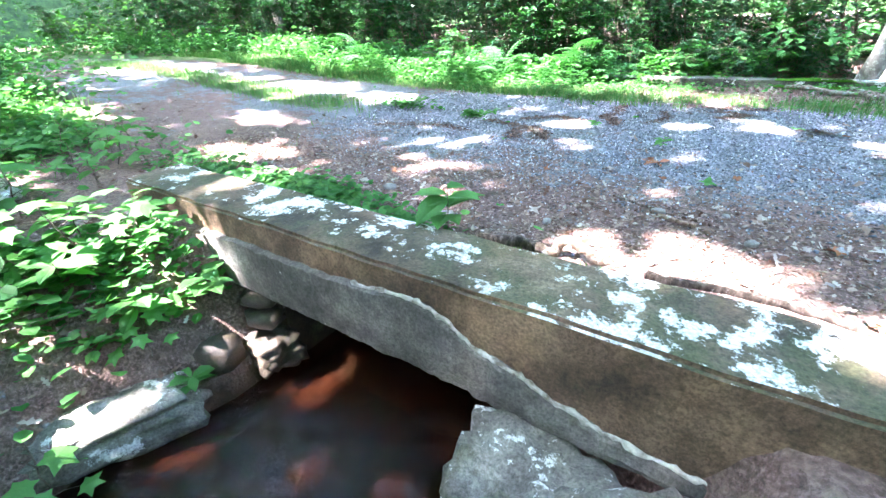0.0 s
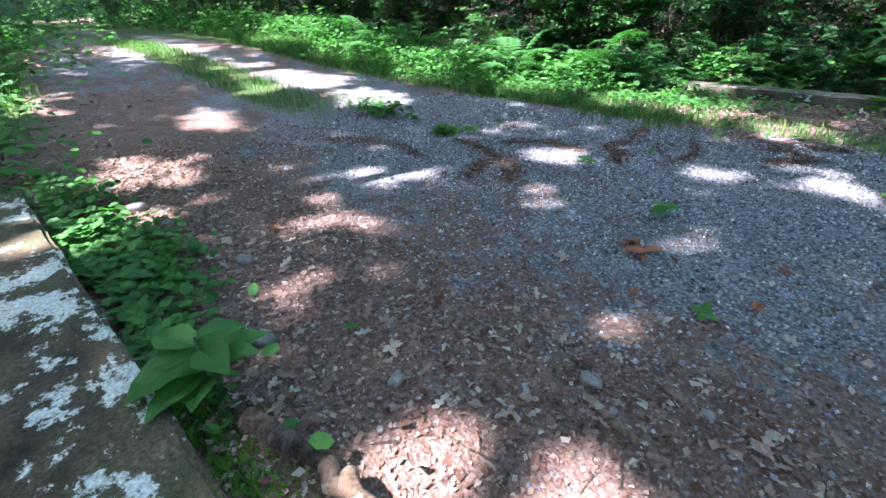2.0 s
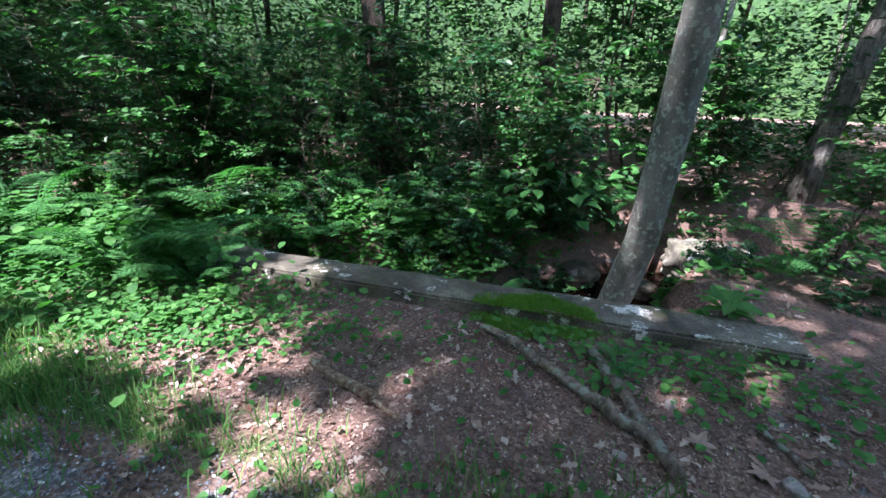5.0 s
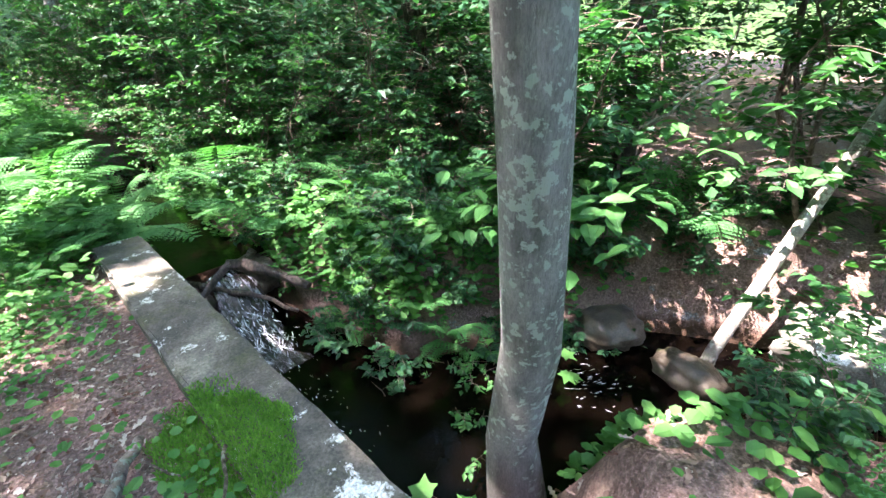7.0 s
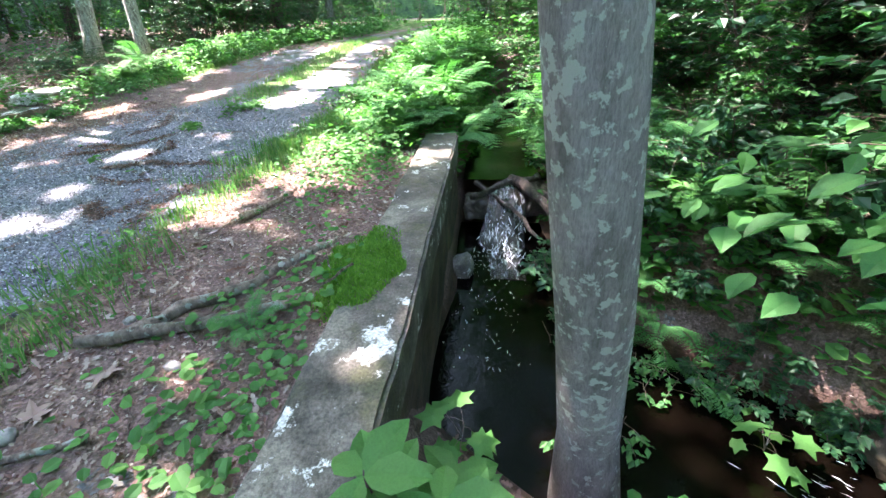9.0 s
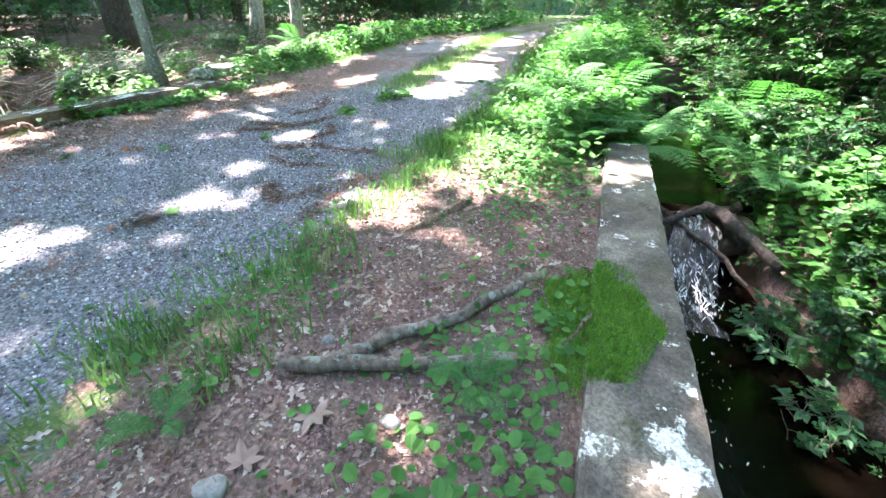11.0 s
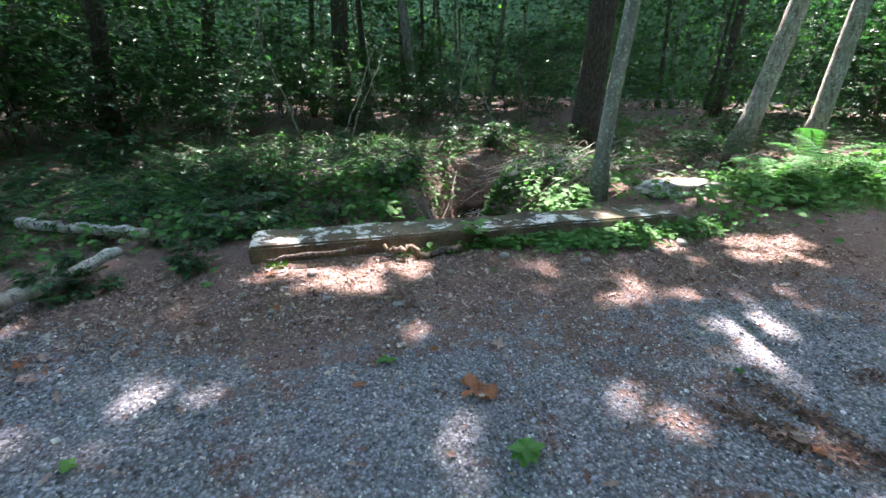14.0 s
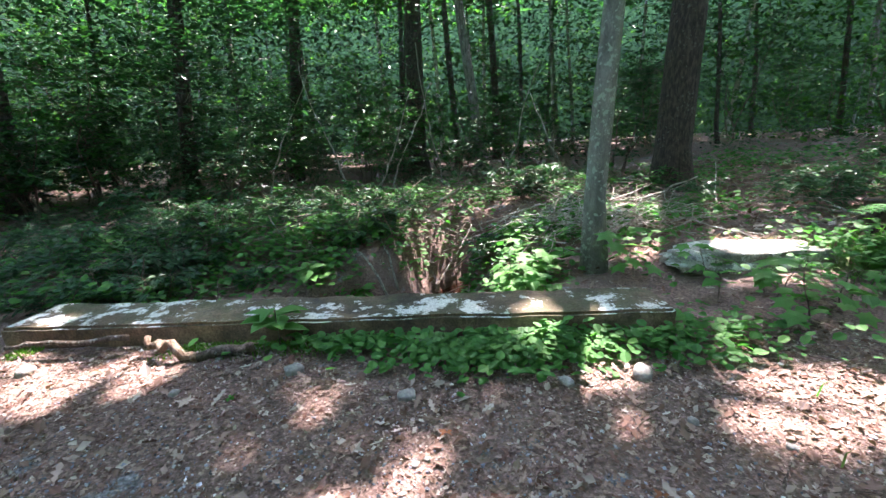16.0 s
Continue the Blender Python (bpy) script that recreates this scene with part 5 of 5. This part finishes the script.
T, S = np.meshgrid(np.linspace(0, 1, 44), np.linspace(-1, 1, n), indexing="ij")
fx, fw = 2.08 + 1.35 * T, 0.17 + 0.16 * T
fy = 8.93 + S * fw + 0.03 * np.sin(9 * T)
fz = -0.49 - 0.435 * smooth(0.08, 0.62, T) + 0.02 * rough(fx, fy, 9.0) * smooth(0, 0.2, T) * smooth(1, 0.7, T) - 0.05 * np.abs(S) ** 3
i, j = np.meshgrid(np.arange(43), np.arange(n - 1), indexing="ij")
a = (i * n + j).ravel()
tagged(part("small_waterfall", make_mesh("small_waterfall", np.stack([fx, fy, fz], -1), np.stack([a, a + n, a + n + 1, a + 1], -1), CHUTE, True)), "small white waterfall tumbling beside the wall", "waterfall", kind="structure")
stuff("white_water", scatter(STONE_V, STONE_F, q, frames_of(way, up), size), FOAM_GLINTS, "white broken water of a small fall, and pale flakes as sky glints downstream", "water")

# brushwood and litter on the shaded floor beyond the parapet
def brush(n, cx, cy, sx, sy, lo, hi, lift, r):
    out = []
    while len(out) < n:
        x, y, a, L = r.normal(cx, sx), r.normal(cy, sy), r.uniform(0, 6.28), r.uniform(lo, hi)
        if y > 0.35 or along(np.array(x), np.array(y), STREAM_A) < 0.35:
            continue
        e = np.array([x + L * math.cos(a), min(y + L * math.sin(a), 0.9), 0.0])
        b = np.array([x, y, float(ground_z(x, y)) + 0.01 + r.uniform(0, lift)])
        e[2] = max(float(ground_z(e[0], e[1])) + 0.01 + r.uniform(0, lift) * 1.4, b[2] - 0.25)
        g = r.uniform(0.003, 0.010)
        out.append(tube(bent(b, e, 6, 0.02 * L, r), np.linspace(g, g * 0.4, 6), 4, 0, False, r))
    return joined(*out)


r_ = np.random.default_rng(91)
for vf, m, label in ((brush(230, 0.3, -0.75, 0.5, 0.35, 0.3, 0.9, 0.32, r_), BARK_PALE, "heap of grey dead sticks at a tree's foot"),
                     (brush(380, 0.4, -3.2, 2.2, 1.3, 0.4, 1.5, 0.3, r_), TWIG, "tangle of brown dead branches on the forest floor"),
                     (brush(260, 1.0, -2.8, 2.8, 1.6, 0.4, 1.3, 0.25, r_), LICHEN_WOOD, "grey dead branches strewn on the forest floor")):
    stuff("brushwood", vf, m, label, "brushwood")
p = place(16000, -5, 7, -7, 0.6, litter_where, r_)
stuff("leaf_litter", scatter(OAK_V, OAK_F, p + [0, 0, 0.015], random_turns(len(p), 0.45, r_), r_.uniform(0.06, 0.12, len(p))), LITTER, "curled brown oak leaves on the forest floor", "leaf litter")

# dark washed drifts of needles and crumbs on the gravel
q = []
for line, wide, n in (([(2.8, 5.2), (2.91, 5.55), (2.85, 5.83), (2.87, 6.05)], 0.05, 1500), ([(3.88, 5.95), (4.17, 5.82), (4.05, 5.66), (3.9, 5.54)], 0.045, 1500), ([(2.57, 4.06), (2.46, 4.32), (2.09, 4.54), (1.64, 4.67)], 0.06, 2600),
                      ([(3.01, 4.88), (2.98, 5.07), (2.87, 5.2)], 0.05, 1300), ([(2.17, 4.39), (2.28, 3.98)], 0.06, 900), ([(3.3, 5.0), (3.45, 5.4), (3.35, 5.75)], 0.035, 700), ([(1.99, 4.86), (2.3, 5.1), (2.7, 5.0)], 0.05, 1200),
                      ([(0.6, 3.9), (1.2, 4.2), (1.7, 4.1)], 0.07, 1200), ([(3.4, 6.15), (3.9, 6.15), (4.4, 6.2)], 0.07, 1200)):
    line = np.array(line)
    n = n // 2
    s = np.sort(r_.uniform(0, len(line) - 1.001, n))
    k = s.astype(int)
    xy = line[k] + (line[k + 1] - line[k]) * (s - k)[:, None]
    xy = xy + r_.normal(0, 1, (n, 2)) * (wide * (0.25 + 0.55 * np.abs(np.sin(9 * s))))[:, None]
    q.append(np.column_stack([xy, ground_z(xy[:, 0], xy[:, 1]) + r_.uniform(0.004, 0.016, n)]))
q = np.concatenate(q)
stuff("soil_debris", scatter(SCRAP_V, LEAF_F, q, random_turns(len(q), 0.3, r_), r_.lognormal(-3.9, 0.4, len(q))), DEBRIS, "dark drifts of needles and leaf crumbs washed over gravel", "debris")
p = q[r_.random(len(q)) < 0.2]
stuff("twig_litter", scatter(NEEDLE_V, NEEDLE_F, p + [0, 0, 0.004], random_turns(len(p), 0.1, r_), r_.lognormal(-2.9, 0.45, len(p))), TWIG, "small twigs and needles caught in the drifts", "twigs")


def maple_leaf_mesh():
    """A five-lobed leaf, its stalk end at the origin, 1 long."""
    V = [(0.38, 0, 0.03)]
    for a, d in ((180, 0.36), (150, 0.33), (128, 0.52), (105, 0.34), (88, 0.36), (62, 0.66), (36, 0.36), (18, 0.42), (0, 0.64), (-18, 0.42), (-36, 0.36), (-62, 0.66), (-88, 0.36), (-105, 0.34), (-128, 0.52), (-150, 0.33)):
        V.append((0.38 + d * math.cos(radians(a)), d * math.sin(radians(a)), -0.22 * d * d))
    return make_mesh("leaf", V, [(0, k, k % 16 + 1) for k in range(1, 17)], LEAF_LIGHT)


def maple_seedling(r, n, h, size, me):
    root = tagged(new("maple_seedling"), "young maple with broad lobed green leaves", "plant", "maple seedlings")
    stem = bent((0, 0, -0.03), (r.normal(0, 0.05), r.normal(0, 0.05), h), 8, 0.01, r)
    part("stem", make_mesh("stem", *tube(stem, np.linspace(0.005, 0.002, 8), 5, 0, False, r), TWIG, True), root)
    for k in range(n):
        a = k * 1.57 + (k // 2) * 0.6 + r.uniform(-0.3, 0.3)
        j = 2 + k * 5 // max(1, n - 1)
        reach = size * r.uniform(0.4, 1.1)
        e = stem[j] + np.array([math.cos(a) * reach, math.sin(a) * reach, 0.25 * reach])
        part("leaf_stalk", make_mesh("leaf_stalk", *tube([stem[j], (stem[j] + e) / 2 + [0, 0, 0.01], e], [0.002, 0.0015, 0.001], 4, 0, False), TWIG, True), root)
        part("leaf", me, root, m=pose(*e, r.uniform(-18, 18), r.uniform(0, 30), math.degrees(a)) @ Matrix.Scale(size * r.uniform(0.75, 1.2), 4))
    return root


r_ = np.random.default_rng(93)
MAPLE = maple_leaf_mesh()
MAPLES = [maple_seedling(r_, 12, 0.34, 0.13, MAPLE), maple_seedling(r_, 9, 0.26, 0.12, MAPLE)]
spread(MAPLES, [(-0.25, 1.78), (-0.5, 1.62), (-0.75, 1.5), (-0.95, 1.75), (-0.4, 1.3), (-1.2, 1.45), (1.78, 0.1), (1.45, 0.95), (1.7, 0.72), (1.25, 0.75), (0.35, 0.75), (-0.15, 0.9), (4.75, 10.3), (5.05, 10.35), (3.1, 9.75), (5.6, 8.64)], r_, 0.8, 1.25, 0.0)
SMALL_FERNS = [(5.85, 6.72), (5.35, 7.66), (4.75, 10.45), (5.1, 10.4)]
for i, (x, y) in enumerate(SMALL_FERNS):
    c = copy_thing(FERNS[i % 3], pose(x, y, float(ground_z(x, y)), 0, 0, 70 * i))
    c.scale = (0.2, 0.2, 0.2)

# dark foliage masses between the trunks
def foliage_mass(n, x0, x1, y0, y1, z0, z1, per=45):
    c = np.stack([r_.uniform(x0, x1, n), r_.uniform(y0, y1, n), r_.uniform(0, 1, n) ** 1.2 * (z1 - z0) + z0], -1)
    c[:, 2] += ground_z(c[:, 0], c[:, 1])
    spread_ = r_.uniform(0.35, 0.8, n)
    q = np.repeat(c, per, 0) + r_.normal(0, 1, (n * per, 3)) * np.repeat(spread_, per)[:, None] * [1, 1, 0.28]
    q[:, 2] = np.maximum(q[:, 2], ground_z(q[:, 0], q[:, 1]) + 0.1)
    return q


q = np.concatenate([foliage_mass(380, 4.0, 16, -15, -5, 0.2, 7.5), foliage_mass(300, -12, 5, -16, -7.5, 0.2, 7.5), foliage_mass(330, 2, 15, 12.6, 20, 0.2, 6.5), foliage_mass(300, -14, 3, 12.6, 20, 0.2, 5.0), foliage_mass(150, -20, -6, -5, -1.5, 0.2, 4.0), foliage_mass(160, -22, -5, 10, 13, 0.2, 4.0)])
q = np.concatenate([q, foliage_mass(280, 5.8, 13, -8.5, -3.6, 0.8, 6.5), foliage_mass(230, 6, 16, -12, -6, 1.5, 8.5), foliage_mass(160, -6, 6, -14, -9, 2.0, 8.5), foliage_mass(260, -6, 12, 13.5, 19, 1.8, 8.0)])
stuff("undergrowth", scatter(LEAF_V, LEAF_F, q, random_turns(len(q), 0.35, r_), r_.uniform(0.09, 0.19, len(q))), LEAF_DARK, "dense dark-green forest undergrowth", "undergrowth")

# far woods
n, per = 5200, 42
a, d = r_.uniform(0, 2 * np.pi, n), r_.uniform(17.5, 44, n)
x, y = 2 + np.cos(a) * d, 4 + np.sin(a) * d
k = ~((x < 2) & (x > -60) & (y > 0.0) & (y < 8.0)) & (rough(x, y, 0.35) + r_.normal(0, 0.5, n) > -0.5)
c = np.stack([x[k], y[k], ground_z(x[k], y[k]) + 15.0 * r_.random(k.sum()) ** 1.5], -1)
p = np.repeat(c, per, 0) + r_.normal(0, 1, (len(c) * per, 3)) * np.repeat(r_.uniform(0.5, 1.2, len(c)), per)[:, None] * [1, 1, 0.35]
p[:, 2] = np.maximum(p[:, 2], ground_z(p[:, 0], p[:, 1]) + 0.1)
stuff("far_woods", scatter(LEAF_V, LEAF_F, p, random_turns(len(p), 0.45, r_), r_.uniform(0.14, 0.34, len(p))), LEAF_FAR, "dense green foliage of the far woods", "woods")
ang = np.linspace(0, 2 * math.pi, 90)
bx, by = 60 * np.cos(ang) + 2, 60 * np.sin(ang) + 4
V = [(x, y, z) for x, y in zip(bx, by) for z in (-2, 6, 16, 34)]
F = [(i * 4 + k, i * 4 + 4 + k, i * 4 + 5 + k, i * 4 + 1 + k) for i in range(89) for k in range(3)]
tagged(part("backdrop", make_mesh("backdrop", V, F, DISTANT, True)), "distant wall of green forest", "forest", kind="structure")


# ---------------------------------------------------------------- single leaves, leaf clumps and pebbles on the track
def lobed_leaf(name, x, y, size, turn, material, label, lobes=5, deep=0.45):
    """A fallen leaf with pointed lobes, curled a little, with a stalk."""
    root = tagged(new(name), label, "leaf", "single leaves on the track")
    root.matrix_basis = pose(x, y, float(ground_z(x, y)) + 0.014, 6, -5, turn)
    V, F = [(0, 0, 0.006)], []
    n = lobes * 4
    for k in range(n + 1):
        a = radians(-150 + 300 * k / n)
        w = 1 - deep * abs(math.sin(math.pi * k / 4 + math.pi / 2)) ** 0.8 if k % 4 else 1 - deep
        w = (1.0 if k % 4 == 2 else (1 - deep if k % 4 == 0 else 1 - deep * 0.55)) * (0.75 + 0.25 * math.cos(a))
        V.append((size * w * math.cos(a), size * w * math.sin(a), 0.018 * w * w * math.sin(3 * a) + 0.01))
    for k in range(1, n + 1):
        F.append((0, k, k + 1))
    top = len(V)
    V += [(p[0], p[1], p[2] - 0.0015) for p in V]
    F += [(top + a, top + c, top + b) for a, b, c in F[:n]]
    part("blade", make_mesh("blade", V, F, material), root)
    part("stalk", make_mesh("stalk", *tube([(0, 0, 0.004), (-size * 0.5, 0.004, 0.004), (-size * 0.9, 0.01, 0.0)], [0.0015, 0.0013, 0.001], 5), TWIG, True), root)
    return root


lobed_leaf("maple_leaf", 4.58, 5.26, 0.085, 160, LEAF_LIGHT, "fresh green maple leaf lying on gravel")
lobed_leaf("oak_leaf", 3.99, 3.31, 0.075, 40, LEAF_LIGHT, "pale green fallen leaf lying on soil", 4)
for x, y, size, turn in ((5.64, 7.17, 0.09, 30), (5.87, 7.07, 0.08, 200), (5.3, 7.3, 0.06, 100)):
    lobed_leaf("oak_leaf", x, y, size, turn, LITTER, "large dry tan oak leaf lying on soil", 6, 0.5)
lobed_leaf("oak_leaf", 3.38, 3.35, 0.07, 200, LITTER, "dry brown oak leaf lying on gravel", 6, 0.55)
r_ = np.random.default_rng(61)
for k in range(46):
    x, y = r_.uniform(1.0, 6.2), r_.uniform(1.9, 6.2)
    m = (LITTER, LITTER, LITTER, LEAF_LIGHT, RUSSET)[r_.integers(5)]
    lobed_leaf("oak_leaf", x, y, r_.uniform(0.035, 0.065), r_.uniform(0, 360), m, "fallen lobed oak leaf lying on the track", 5 + k % 2, 0.5)


def leaf_clump(x, y, n, spread_, size, material, label, seed):
    r = np.random.default_rng(seed)
    root = tagged(new("leaf_clump"), label, "leaf clump")
    root.location = (x, y, float(ground_z(x, y)) + 0.012)
    me = make_mesh("leaf", BIG_V, BIG_F, material)
    for k in range(n):
        part("leaf", me, root, m=pose(r.normal(0, spread_), r.normal(0, spread_), r.uniform(0, 0.02), r.uniform(-20, 20), r.uniform(-20, 14), r.uniform(0, 360)) @ Matrix.Scale(size * r.uniform(0.7, 1.2), 4))


leaf_clump(3.61, 3.65, 13, 0.045, 0.075, RUSSET, "clump of russet dead leaves lying on gravel", 1)
leaf_clump(4.70, 5.17, 18, 0.05, 0.08, DARK_LEAF, "clump of dark wet leaves lying on gravel", 2)
leaf_clump(1.76, 5.32, 8, 0.04, 0.06, DARK_LEAF, "small clump of dark leaves on gravel", 3)
leaf_clump(3.2, 5.45, 9, 0.07, 0.06, DARK_LEAF, "small clump of dark leaves on gravel", 4)
for k, (x, y, s) in enumerate([(3.81, 2.72, .035), (4.26, 2.51, .03), (5.58, 7.43, .035), (5.96, 7.04, .045), (5.3, 7.0, .03), (2.1, 2.35, .045), (0.9, 2.2, .06), (3.3, 2.3, .03), (4.6, 2.6, .03), (4.9, 2.75, .028), (2.75, 2.1, .05), (4.35, 2.05, .05), (1.3, 2.25, .04)]):
    rock(x, y, float(ground_z(x, y)) + s * 0.3, s, s * 0.75, s * 0.55, PEBBLE, "grey pebble lying on the soil", 30.0 + k, 40 * k, "pebble", "pebbles")
for k in range(24):
    x, y, s = r_.uniform(0.5, 6.5), r_.uniform(1.8, 3.6), r_.uniform(0.012, 0.026)
    rock(x, y, float(ground_z(x, y)) + s * 0.3, s, s * 0.75, s * 0.55, PEBBLE, "grey pebble lying on the soil", 60.0 + k, 40 * k, "pebble", "pebbles")
for k, (x, y) in enumerate([(2.87, 4.66), (1.37, 4.71), (0.1, 4.88), (1.6, 4.9), (3.6, 4.1)]):
    c = copy_thing(SEEDLINGS[k % 3], pose(x, y, float(ground_z(x, y)), 0, 0, 70 * k))
    c.scale = (0.55, 0.55, 0.45)
